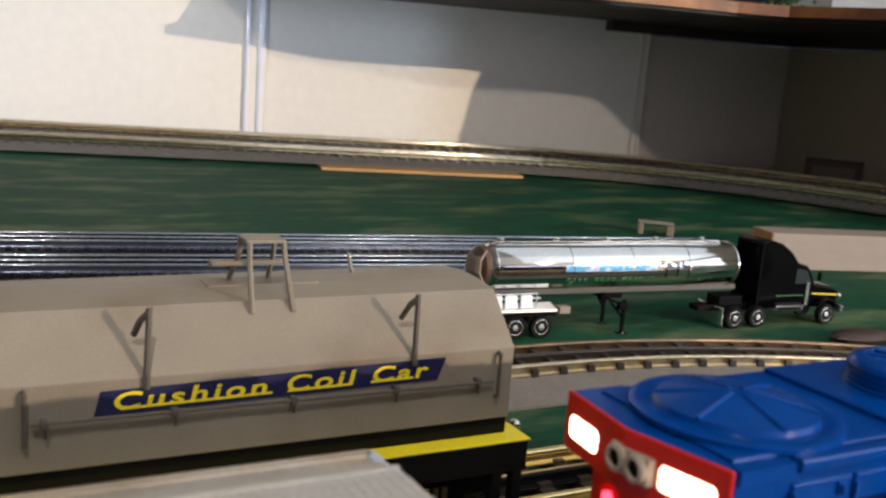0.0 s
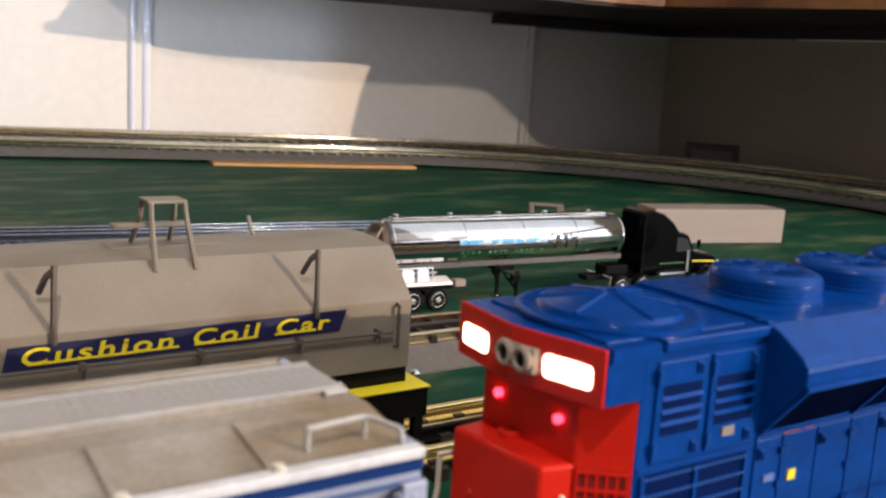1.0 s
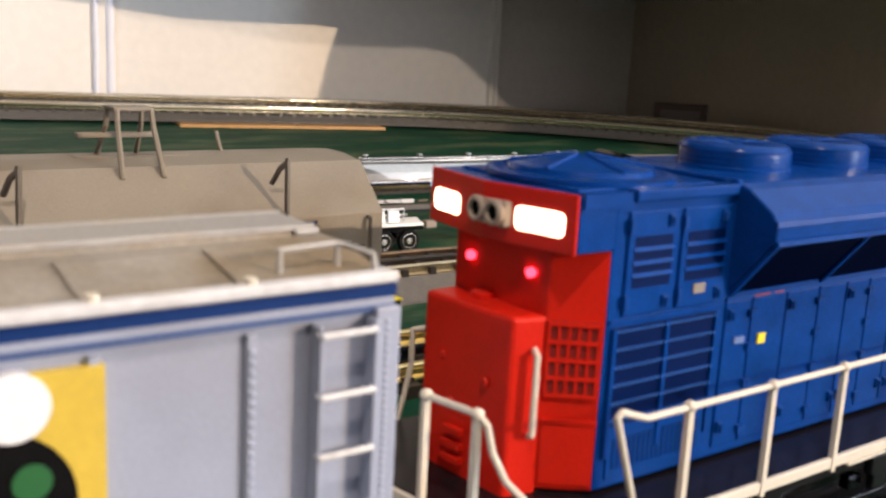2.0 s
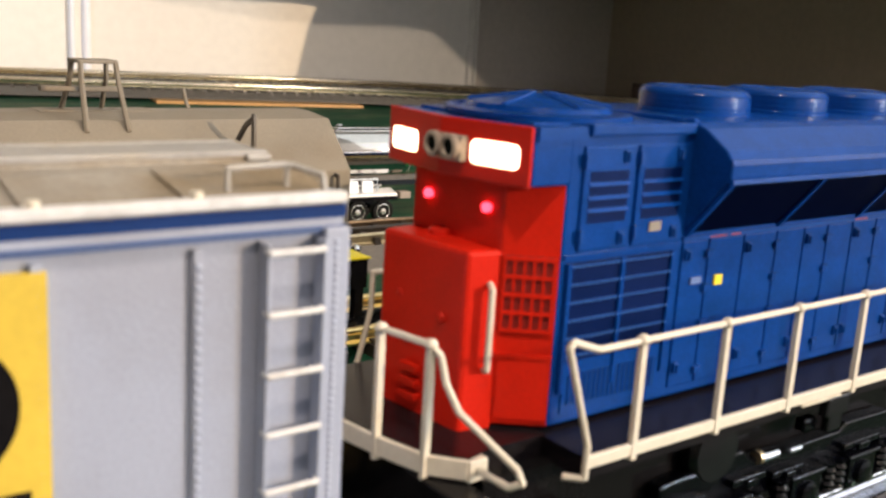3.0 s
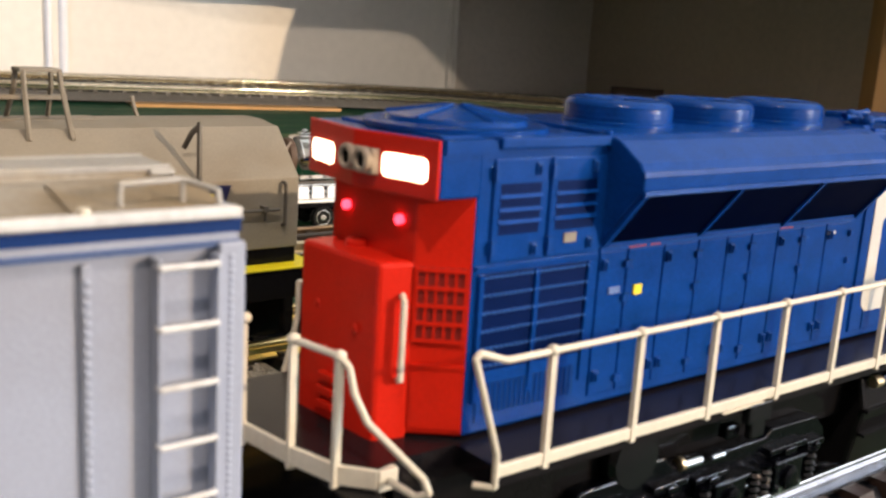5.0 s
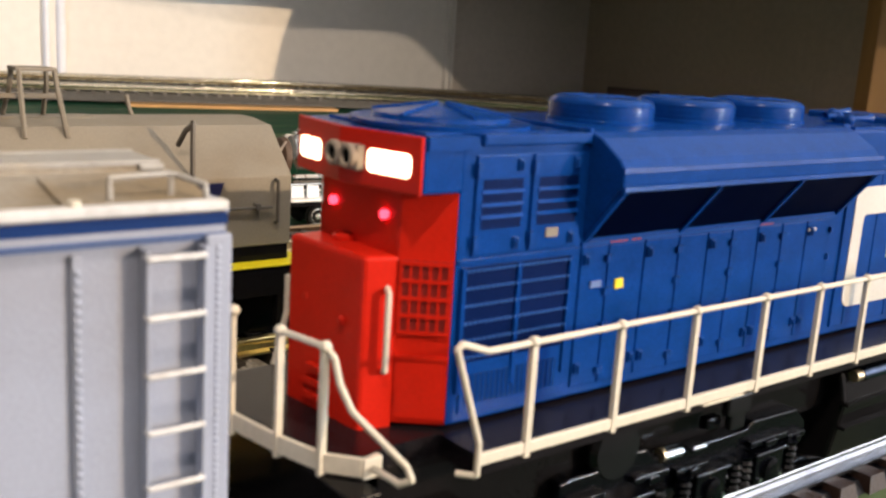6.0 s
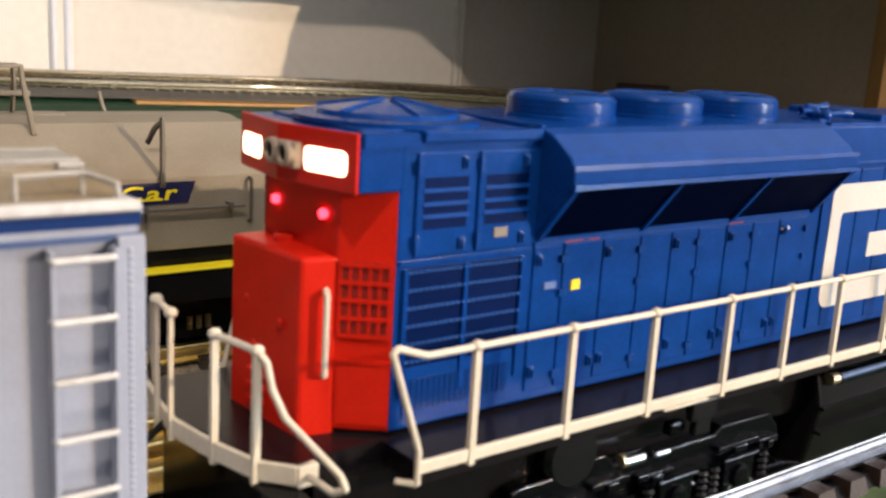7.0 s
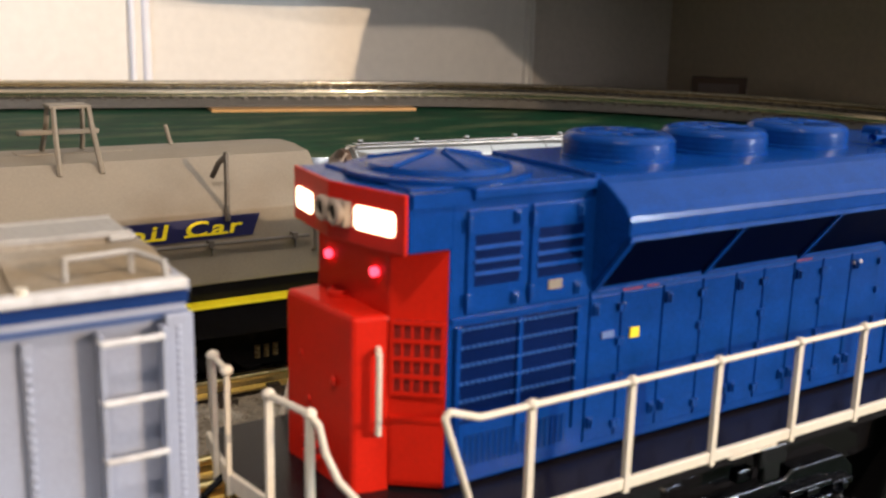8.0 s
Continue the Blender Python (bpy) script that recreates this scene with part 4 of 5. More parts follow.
# bogie
def loco_bogie(x0):
    ob = lbox("bogie", (x0 - 0.050, x0 + 0.044, -0.0150, 0.0180, 0.0230, 0.0340), BLACK, "black three-axle bogie")
    prof = [(-0.0500, 0.0290), (-0.0500, 0.0365), (-0.0460, 0.0371), (-0.0300, 0.0370), (-0.0275, 0.0389), (-0.0225, 0.0389), (-0.0190, 0.0360),
            (-0.0080, 0.0356), (0.0165, 0.0357), (0.0190, 0.0375), (0.0385, 0.0371), (0.0430, 0.0331), (0.0440, 0.0290),
            (0.0400, 0.0275), (0.0300, 0.0275), (0.0260, 0.0225), (0.0120, 0.0225), (0.0060, 0.0262), (-0.0140, 0.0262), (-0.0180, 0.0220), (-0.0330, 0.0220), (-0.0390, 0.0280)]
    for y0 in (-0.0265, 0.0245):
        bm = bmesh.new()
        add_prism(bm, [(x0 + u, v) for u, v in prof], "y", y0, y0 + 0.0040)
        lp("side_frame", bm, CAST_BLACK, "black cast side frame", 0.0005, parent=ob)
    for dx in (-0.040, -0.002, 0.033):
        for y0 in (-0.0165, 0.0150):
            bm = bmesh.new()
            add_lathe(bm, [(0.0112, 0.0), (0.0112, 0.0040), (0.0122, 0.0046), (0.0122, 0.0056)] if y0 > 0 else [(0.0122, 0.0), (0.0122, 0.0010), (0.0112, 0.0016), (0.0112, 0.0050)], (x0 + dx, y0, 0.0225), 28, "y")
            lp("wheel", bm, BLACK, "dark metal wheel", parent=ob, smooth=True)
    # axle boxes with their caps, springs and hangers
    for dx in (-0.029, 0.0, 0.024):
        bm = bmesh.new()
        add_box(bm, x0 + dx - 0.0060, x0 + dx + 0.0060, -0.0296, -0.0262, 0.0205, 0.0292)
        add_box(bm, x0 + dx - 0.0070, x0 + dx + 0.0070, -0.0302, -0.0262, 0.0288, 0.0300)
        box = lp("axle_box", bm, CAST_BLACK, "black axle box", 0.0005, parent=ob)
        bm = bmesh.new()
        add_lathe(bm, [(0.0032, 0.0), (0.0030, -0.0010), (0.0018, -0.0014), (0.0006, -0.0014)], (x0 + dx, -0.0296, 0.0245), 16, "y")
        lp("axle_cap", bm, CAST_BLACK, parent=box, smooth=True)
        for ddx in (-0.0043, 0.0043):
            bm = bmesh.new()
            add_rod(bm, (x0 + dx + ddx, -0.0304, 0.0222), (x0 + dx + ddx, -0.0290, 0.0222), 0.0007, 8)
            lp("bolt", bm, STEEL, "steel bolt", parent=box)
        for ddx in (-0.0098, 0.0098):
            bm = bmesh.new()
            add_lathe(bm, [(0.0017 if i % 2 else 0.0023, 0.0225 + i * 0.0009) for i in range(9)], (x0 + dx + ddx, -0.0284, 0), 12)
            lp("spring", bm, CAST_BLACK, "black coil spring", parent=ob, smooth=True)
    for x, z, w in ((x0 - 0.0065, 0.0310, 0.006), (x0 - 0.0215, 0.0325, 0.006), (x0 + 0.0245, 0.0318, 0.008), (x0 + 0.037, 0.0305, 0.004), (x0 - 0.042, 0.0318, 0.005)):
        bm = bmesh.new()
        add_box(bm, x - w, x + w, -0.0284, -0.0262, z - 0.0009, z + 0.0009)
        add_box(bm, x - w * 0.3, x + w * 0.3, -0.0292, -0.0282, z - 0.0016, z + 0.0004)
        lp("brake_lever", bm, CAST_BLACK, "", 0.0003, parent=ob)
    # brake cylinder with a brass end, small steel pin
    bm = bmesh.new()
    add_rod(bm, (x0 - 0.0160, -0.0262, 0.0356), (x0 - 0.0100, -0.0262, 0.0356), 0.0016, 14)
    cyl = lp("brake_cylinder", bm, STEEL, "steel brake cylinder with brass end", parent=ob, smooth=True)
    bm = bmesh.new()
    add_rod(bm, (x0 - 0.0172, -0.0262, 0.0360), (x0 - 0.0160, -0.0262, 0.0360), 0.0017, 14)
    lp("end_cap", bm, BRASS, "brass end", parent=cyl)
    for x, z in ((x0 - 0.0052, 0.0362), (x0 - 0.0015, 0.0272), (x0 + 0.0085, 0.0255)):
        bm = bmesh.new()
        add_rod(bm, (x - 0.0022, -0.0280, z), (x + 0.0022, -0.0280, z), 0.0009, 10)
        lp("brake_pin", bm, STEEL, "small steel pin", parent=ob, smooth=True)
    # hanger bracket from the sill, small plates, round cover
    bm = bmesh.new()
    add_box(bm, x0 - 0.0006, x0 + 0.0085, -0.0322, -0.0300, 0.0442, 0.0492)
    add_box(bm, x0 + 0.0018, x0 + 0.0075, -0.0316, -0.0296, 0.0400, 0.0446)
    lp("bracket", bm, COVER_GREY, "dull grey hanger bracket", 0.0005, parent=ob)
    bm = bmesh.new()
    add_box(bm, x0 - 0.0038, x0 + 0.0014, -0.0290, -0.0262, 0.0400, 0.0434)
    lp("small_plate", bm, CAST_BLACK, "", 0.0006, parent=ob)
    bm = bmesh.new()
    add_lathe(bm, [(0.0080, 0.0), (0.0080, -0.0030), (0.0068, -0.0044), (0.0010, -0.0048)], (x0 - 0.0325, -0.0225, 0.0408), 24, "y")
    lp("round_cover", bm, COVER_GREY, "dull grey round cover", parent=ob, smooth=True)
    return ob


loco_bogie(0.085)
loco_bogie(0.385)
bm = bmesh.new()
add_prism(bm, [(-0.0270, 0.0440), (-0.0290, 0.0360), (-0.0260, 0.0180), (-0.0180, 0.0150), (0.0210, 0.0150), (0.0290, 0.0180), (0.0320, 0.0360), (0.0300, 0.0440)], "x", 0.1430, 0.300)
tank = lp("fuel_tank", bm, BLACK, "black fuel tank", 0.0012)
bm = bmesh.new()
add_rod(bm, (0.1495, -0.0285, 0.0430), (0.300, -0.0285, 0.0430), 0.0020, 18)
air = lp("air_reservoir", bm, PIPE_STEEL, "blued steel air pipe", smooth=True)
bm = bmesh.new()
add_rod(bm, (0.1462, -0.0285, 0.0430), (0.1497, -0.0285, 0.0430), 0.0017, 18)
lp("end_cap", bm, BRASS, "brass end cap", parent=air)
for z in (0.0350, 0.0280):
    lbox("tank_ledge", (0.1425, 0.301, -0.0305, -0.0280, z, z + 0.0010), BLACK, parent=tank)

SPRING = paint("dull_brass", (0.30, 0.22, 0.10), 0.5, 0.6, vary=0.3)

# ---- covered hopper ----
hop = wthing("covered_hopper", "pale blue-grey model covered hopper wagon with blue stripes", "hopper wagon", (-0.16, LY, 0.0112))
SN, SF, HX, HX0 = -0.0232, 0.0262, -0.0425, -0.300
SM = (SN + SF) / 2


def hp(name, bm, material, label="", bevel=0.0, smooth=False, parent=None):
    ob = part(name, bm, material, None, label, bevel, smooth)
    put_under(ob, parent or hop)
    return ob


def hbox(name, dims, material, label="", bevel=0.0, parent=None):
    bm = bmesh.new()
    add_box(bm, *dims)
    return hp(name, bm, material, label, bevel, parent=parent)


bm = bmesh.new()
add_box(bm, HX0, HX - 0.0006, SN + 0.0008, SF - 0.0008, 0.0400, 0.0985)
body = hp("body", bm, HOPPER, "pale blue-grey ribbed body", 0.0004)
bm = bmesh.new()
add_prism(bm, [(HX0 + 0.03, 0.0400), (HX0 + 0.08, 0.0200), (HX - 0.08, 0.0200), (HX - 0.03, 0.0400)], "y", SN + 0.008, SF - 0.008)
hp("hopper_bottom", bm, HOPPER, "sloping hopper bottom")
# roof: a low camber with seams and pegs
bm = bmesh.new()
add_prism(bm, [(SN, 0.0985), (SN, 0.1016), (SN + 0.004, 0.1019), (SM - 0.009, 0.1040), (SM + 0.009, 0.1040), (SF - 0.004, 0.1019), (SF, 0.1016), (SF, 0.0985)], "x", HX0, HX)
roof = hp("roof", bm, HOPPER_ROOF, "dusty grey-brown roof", 0.0003)
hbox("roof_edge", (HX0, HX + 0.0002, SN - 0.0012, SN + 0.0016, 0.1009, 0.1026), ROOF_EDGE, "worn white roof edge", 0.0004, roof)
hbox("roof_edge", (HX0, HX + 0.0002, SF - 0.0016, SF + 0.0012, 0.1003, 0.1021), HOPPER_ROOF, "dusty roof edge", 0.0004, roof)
hbox("roof_edge", (HX - 0.0014, HX + 0.0008, SN, SF, 0.1000, 0.1021), HOPPER, "", 0.0003, roof)
hbox("stripe", (HX0, HX + 0.0003, SN - 0.0004, SN + 0.0012, 0.0987, 0.1006), STRIPE, "dark blue stripe")
hbox("stripe", (HX0, HX + 0.0003, SN - 0.0003, SN + 0.0012, 0.0965, 0.0975), STRIPE_THIN, "thin slate blue stripe")
hbox("top_band", (HX0, HX, SN - 0.0002, SN + 0.0010, 0.0975, 0.0987), HOPPER)
SEAMS = [-0.0656, -0.0870, -0.1085, -0.1310, -0.1535, -0.1760, -0.1985, -0.2210, -0.2435, -0.2660]
bead = bpy.data.meshes.new("rivet")
bm = bmesh.new()
add_ball(bm, (0, 0, 0), 0.00052, (1, 0.6, 1), 2)
bm.to_mesh(bead)
bm.free()
bead.materials.append(HOPPER)
for x in SEAMS:
    bm = bmesh.new()
    prof = [(SN + 0.002, 0.1017), (SN + 0.004, 0.1024), (SM - 0.009, 0.1045), (SM - 0.009, 0.1038), (SN + 0.004, 0.1017)]
    add_prism(bm, prof, "x", x - 0.0006, x + 0.0006)
    hp("roof_seam", bm, HOPPER_ROOF, parent=roof)
    bm = bmesh.new()
    add_rod(bm, (x, SN + 0.0004, 0.1012), (x, SN + 0.0004, 0.1035), 0.0009, 10)
    hp("peg", bm, CREAM, "cream roof peg", parent=roof, smooth=True)
    rib = hbox("side_rib", (x - 0.0007, x + 0.0007, SN - 0.0003, SN + 0.0012, 0.0400, 0.0955), HOPPER, bevel=0.0002)
    if x > -0.11:
        for k in range(34):
            ob = shared("rivet", bead, rib, Matrix.Translation((x, SN - 0.0004, 0.0435 + k * 0.00150)))
# corner post with rivets
post = hbox("corner_post", (-0.0460, HX + 0.0008, SN - 0.0012, SN + 0.0012, 0.0400, 0.0972), HOPPER, "pale corner post", 0.0003)
for k in range(48):
    shared("rivet", bead, post, Matrix.Translation((-0.0441, SN - 0.0012, 0.0415 + k * 0.00114)))
# ladder
lad = hbox("ladder", (-0.0562, -0.0554, SN - 0.0026, SN + 0.0006, 0.0420, 0.0958), HOPPER, "white ladder", 0.0002)
hbox("stile", (-0.0470, -0.0462, SN - 0.0026, SN + 0.0006, 0.0420, 0.0958), HOPPER, "", 0.0002, lad)
for k in range(6):
    z = 0.0945 - 0.0092 * k
    bm = bmesh.new()
    add_wire(bm, [Vector((-0.0560, SN - 0.0016, z + 0.0004)), Vector((-0.0556, SN - 0.0025, z)), Vector((-0.0470, SN - 0.0025, z)), Vector((-0.0465, SN - 0.0016, z + 0.0004))], 0.00055)
    hp("rung", bm, ROOF_EDGE, "worn white rung", parent=lad, smooth=True)
# roof grab iron, running board with grating
ob = rods("roof_grab", [[(-0.0585, SN + 0.0060, 0.1020), (-0.0585, SN + 0.0060, 0.1056), (-0.0490, SN + 0.0066, 0.1058), (-0.0478, SN + 0.0060, 0.1056), (-0.0448, SN + 0.0024, 0.1046), (-0.0446, SN + 0.0020, 0.1018)],
                        [(-0.0486, SN + 0.0066, 0.1057), (-0.0486, SN + 0.0066, 0.1020)]], 0.00050, PALE_GRATING, label="worn white corner grab iron")
put_under(ob, hop)
RB0, RB1 = SM - 0.0036, SM + 0.0100
run = hbox("running_board", (HX0, -0.0445, RB0, RB0 + 0.0012, 0.1052, 0.1059), PALE_GRATING, "pale grey roof walkway grating")
hbox("board_edge", (HX0, -0.0445, RB1 - 0.0012, RB1, 0.1052, 0.1059), PALE_GRATING, parent=run)
bm = bmesh.new()
add_box(bm, -0.0005, 0.0005, RB0 + 0.0012, RB1 - 0.0012, 0.1047, 0.1057)
bar = bpy.data.meshes.new("grating_bar")
bm.to_mesh(bar)
bm.free()
bar.materials.append(PALE_GRATING)
hbox("walk_plate", (HX0, -0.0447, RB0 + 0.0004, RB1 - 0.0004, 0.1049, 0.10564), PALE_GRATING, parent=run)
for k in range(int((-0.0455 - HX0) / 0.0019) + 1):
    shared("grating_bar", bar, run, Matrix.Translation((-0.0455 - 0.0019 * k, 0, 0)))
for x in [s + 0.004 for s in SEAMS]:
    hbox("board_support", (x - 0.0006, x + 0.0006, RB0 + 0.001, RB1 - 0.001, 0.1036, 0.1051), PALE_GRATING, parent=run)
hbox("board_base", (HX0, -0.0470, RB0 + 0.0005, RB1 - 0.0005, 0.1037, 0.1049), HOPPER_ROOF, parent=run)
bm = bmesh.new()
add_box(bm, -0.0482, -0.0436, RB0 - 0.0004, RB0 + 0.0026, 0.1040, 0.1053)
hp("end_bracket", bm, PALE_GRATING, "pale worn bracket", 0.0006, parent=run)
# yellow emblem panel with discs
emb = hbox("emblem_panel", (-0.1083, -0.0858, SN - 0.0007, SN + 0.0010, 0.0560, 0.0945), AMBER, "amber yellow emblem panel", 0.0001)
def disc(name, x, z, r, material, out, label):
    bm = bmesh.new()
    add_lathe(bm, [(r, -out), (r, 0.0005)], (x, SN, z), 32, "y")
    return hp(name, bm, material, label, parent=emb)
disc("black_disc", -0.0997, 0.0776, 0.0102, BLACK, 0.0009, "black disc")
disc("white_disc", -0.0968, 0.0906, 0.0044, WHITE_TRIM, 0.0010, "white disc")
for x, z in ((-0.0950, 0.0808), (-0.0950, 0.0742)):
    disc("green_disc", x, z, 0.0024, GREEN_PRINT, 0.0012, "green disc")
for x0, x1 in ((-0.1060, -0.1010), (-0.1000, -0.0945), (-0.0930, -0.0885)):
    hbox("writing_bar", (x0, x1, SN - 0.0009, SN, 0.0640, 0.0656), BLACK, "black writing bar", 0, emb)
hbox("end_platform", (HX, HX + 0.006, SN + 0.004, SF - 0.004, 0.0340, 0.0360), BLACK)
hbox("centre_sill", (HX0, HX + 0.004, SM - 0.006, SM + 0.006, 0.0280, 0.0400), BLACK)


def wagon_bogie(holder, x0, yc, put, sign=1):
    """A two-axle wagon bogie with sprung side frames."""
    bm = bmesh.new()
    add_box(bm, x0 - 0.006, x0 + 0.006, yc - 0.022, yc + 0.022, 0.0200, 0.0300)
    ob = put("bogie", bm, BLACK, "black two-axle bogie")
    prof = [(-0.026, 0.0260), (-0.018, 0.0285), (0.018, 0.0285), (0.026, 0.0260), (0.026, 0.0200), (0.016, 0.0200), (0.009, 0.0140), (-0.009, 0.0140), (-0.016, 0.0200), (-0.026, 0.0200)]
    for y0 in (yc - 0.0250, yc + 0.0210):
        bm = bmesh.new()
        add_prism(bm, [(x0 + u, v) for u, v in prof], "y", y0, y0 + 0.0040)
        put("side_frame", bm, BLACK, "", 0.0005, parent=ob)
        for k in (-0.005, 0.0, 0.005):
            bm = bmesh.new()
            add_lathe(bm, [(0.0013 if i % 2 else 0.0008, 0.0170 + i * 0.0007) for i in range(8)], (x0 + k * 0.7, y0 + 0.002 + (-0.0022 if y0 < yc else 0.0022), 0), 10)
            put("spring", bm, SPRING, "dull brass coil spring", parent=ob, smooth=True)
    for dx in (-0.0175, 0.0175):
        bm = bmesh.new()
        for s in (-1, 1):
            prof = [(0.0092, -0.0020), (0.0092, 0.0016), (0.0104, 0.0020), (0.0104, 0.0030)]
            add_lathe(bm, [(r, -s * h) for r, h in prof], (x0 + dx, yc + s * 0.0165, 0.0204), 24, "y")
        add_rod(bm, (x0 + dx, yc - 0.022, 0.0204), (x0 + dx, yc + 0.022, 0.0204), 0.0014, 10)
        put("wheel_set", bm, BLACK, "dark wheel set", parent=ob, smooth=True)
    return ob


wagon_bogie(hop, -0.085, LY, hp)
wagon_bogie(hop, -0.255, LY, hp)
bm = bmesh.new()
add_box(bm, HX - 0.004, HX + 0.004, LY - 0.003, LY + 0.003, 0.0250, 0.0330)
hp("coupler", bm, BLACK, "black coupler", 0.0006)

# ---- coil car ----
coil = wthing("coil_car", "grey model coil wagon with hooded cover and yellow sill", "coil wagon", (-0.013, 0.188, 0.0112))
CN0, CF, CX0, CX1 = 0.1520, 0.2230, -0.0945, 0.0685
CM = (CN0 + CF) / 2


def cp(name, bm, material, label="", bevel=0.0, smooth=False, parent=None):
    ob = part(name, bm, material, None, label, bevel, smooth)
    put_under(ob, parent or coil)
    return ob


def cbox(name, dims, material, label="", bevel=0.0, parent=None):
    bm = bmesh.new()
    add_box(bm, *dims)
    return cp(name, bm, material, label, bevel, parent=parent)


bm = bmesh.new()
add_prism(bm, [(CN0, 0.0500), (CN0, 0.0755), (CN0 + 0.0165, 0.0918), (CN0 + 0.030, 0.0932), (CF - 0.030, 0.0932), (CF - 0.0165, 0.0918), (CF, 0.0755), (CF, 0.0500)], "x", CX0, CX1)
cover = cp("cover", bm, GREY, "warm grey hooded cover", 0.0006)
cbox("cover_foot", (CX0 + 0.001, CX1 - 0.001, CN0 + 0.0003, CF - 0.0003, 0.0440, 0.0500), BLACK)
# hatch on the roof: raised line and stand
hatch = cbox("roof_hatch", (-0.030, 0.008, CN0 + 0.030, CF - 0.030, 0.0915, 0.09350), GREY, "", 0.0004)
stand = cbox("lifting_stand", (-0.0212, -0.0082, CN0 + 0.0190, CN0 + 0.0290, 0.1092, 0.1104), GREY, "grey lifting bracket with splayed legs", 0.0003)
for x, dx in ((-0.0200, -0.0002), (-0.0090, 0.0010)):
    for y, yt in ((CN0 + 0.0130, CN0 + 0.0195), (CN0 + 0.0400, CN0 + 0.0285)):
        bm = bmesh.new()
        add_wire(bm, [Vector((x, yt, 0.1098)), Vector((x + dx * 0.5, yt + (y - yt) * 0.15, 0.1040)), Vector((x + dx * 2, y, 0.0885 if y < CM else 0.0925))], 0.0009, 6)
        cp("leg", bm, GREY, parent=stand, smooth=True)
cbox("cross_bar", (-0.0290, -0.0030, CN0 + 0.0310, CN0 + 0.0345, 0.0995, 0.1012), GREY, "", 0.0004, stand)
bm = bmesh.new()
add_wire(bm, [Vector((0.0260, CN0 + 0.0440, 0.0925)), Vector((0.0250, CN0 + 0.0440, 0.0950)), Vector((0.0238, CN0 + 0.0440, 0.1000))], 0.0008, 6)
cp("roof_pin", bm, GREY, "bent grey roof pin", smooth=True)
# latches against the sloping roof
for x in (-0.0548, 0.0300):
    bm = bmesh.new()
    add_wire(bm, [Vector((x, CN0 - 0.0010, 0.0720)), Vector((x, CN0 - 0.0004, 0.0770)), Vector((x + 0.0008, CN0 + 0.0015, 0.0952))], 0.0010, 6)
    latch_bar = cp("roof_latch", bm, GREY_DARK, "brownish-grey roof latch bar", smooth=True)
    bm = bmesh.new()
    add_wire(bm, [Vector((x + 0.0006, CN0 + 0.0013, 0.0938)), Vector((x - 0.0012, CN0 + 0.0030, 0.0915)), Vector((x - 0.0025, CN0 + 0.0062, 0.0862))], 0.0010, 6)
    cp("latch_hook", bm, GREY_DARK, parent=latch_bar, smooth=True)
# sign and lettering
bm = bmesh.new()
add_prism(bm, [(-0.0690, 0.0650), (0.0390, 0.0664), (0.0418, 0.0738), (-0.0672, 0.0722)], "y", CN0 - 0.0004, CN0 + 0.0004)
sign = cp("sign", bm, NAVY, "navy sign board with yellow lettering")
tx = lettering("sign_lettering", "Cushion Coil Car", 0.0076, pose(-0.0640, CN0 - 0.0006, 0.0668, 90, -0.75, 0), YELLOW, sign, 0.16, 1.22, 1.0, 0.00014)
w = max(v.co.x for v in tx.data.vertices)
tx.matrix_basis = pose(-0.0645, CN0 - 0.0006, 0.0666, 90, -0.72, 0) @ Matrix.Diagonal((0.1000 / w, 0.92, 1, 1))
for x0, x1 in ((-0.0620, -0.0175), (-0.0125, 0.0080), (0.0150, 0.0300)):
    bm = bmesh.new()
    add_prism(bm, [(x0, 0.0664 + 0.0126 * (x0 + 0.0645)), (x1, 0.0664 + 0.0126 * (x1 + 0.0645)), (x1, 0.0671 + 0.0126 * (x1 + 0.0645)), (x0, 0.0671 + 0.0126 * (x0 + 0.0645))], "y", CN0 - 0.0007, CN0)
    cp("joining_stroke", bm, YELLOW, parent=sign)
# hand bar along the side, brackets, end handles
bar_rod = rods("side_bar", [[(-0.0855, CN0 - 0.0022, 0.0652), (0.0595, CN0 - 0.0022, 0.0645)]], 0.0006, GREY_DARK, label="dark side bar")
put_under(bar_rod, coil)
for x in (-0.0820, -0.0470, -0.0110, 0.0235, 0.0540):
    bm = bmesh.new()
    add_box(bm, x - 0.0010, x + 0.0010, CN0 - 0.0030, CN0 + 0.0002, 0.0637, 0.0660)
    add_rod(bm, (x + 0.0004, CN0 - 0.0016, 0.0605), (x + 0.0004, CN0 - 0.0016, 0.0640), 0.0005, 6)
    cp("bar_bracket", bm, GREY_DARK, "", 0.0002, parent=bar_rod)
for x in (-0.0872, 0.0620):
    bm = bmesh.new()
    add_wire(bm, [Vector((x, CN0 - 0.0002, 0.0740)), Vector((x, CN0 - 0.0020, 0.0735)), Vector((x, CN0 - 0.0020, 0.0590)), Vector((x, CN0 - 0.0002, 0.0585))], 0.0007)
    cp("end_handle", bm, GREY_DARK, "dark upright handle", smooth=True)
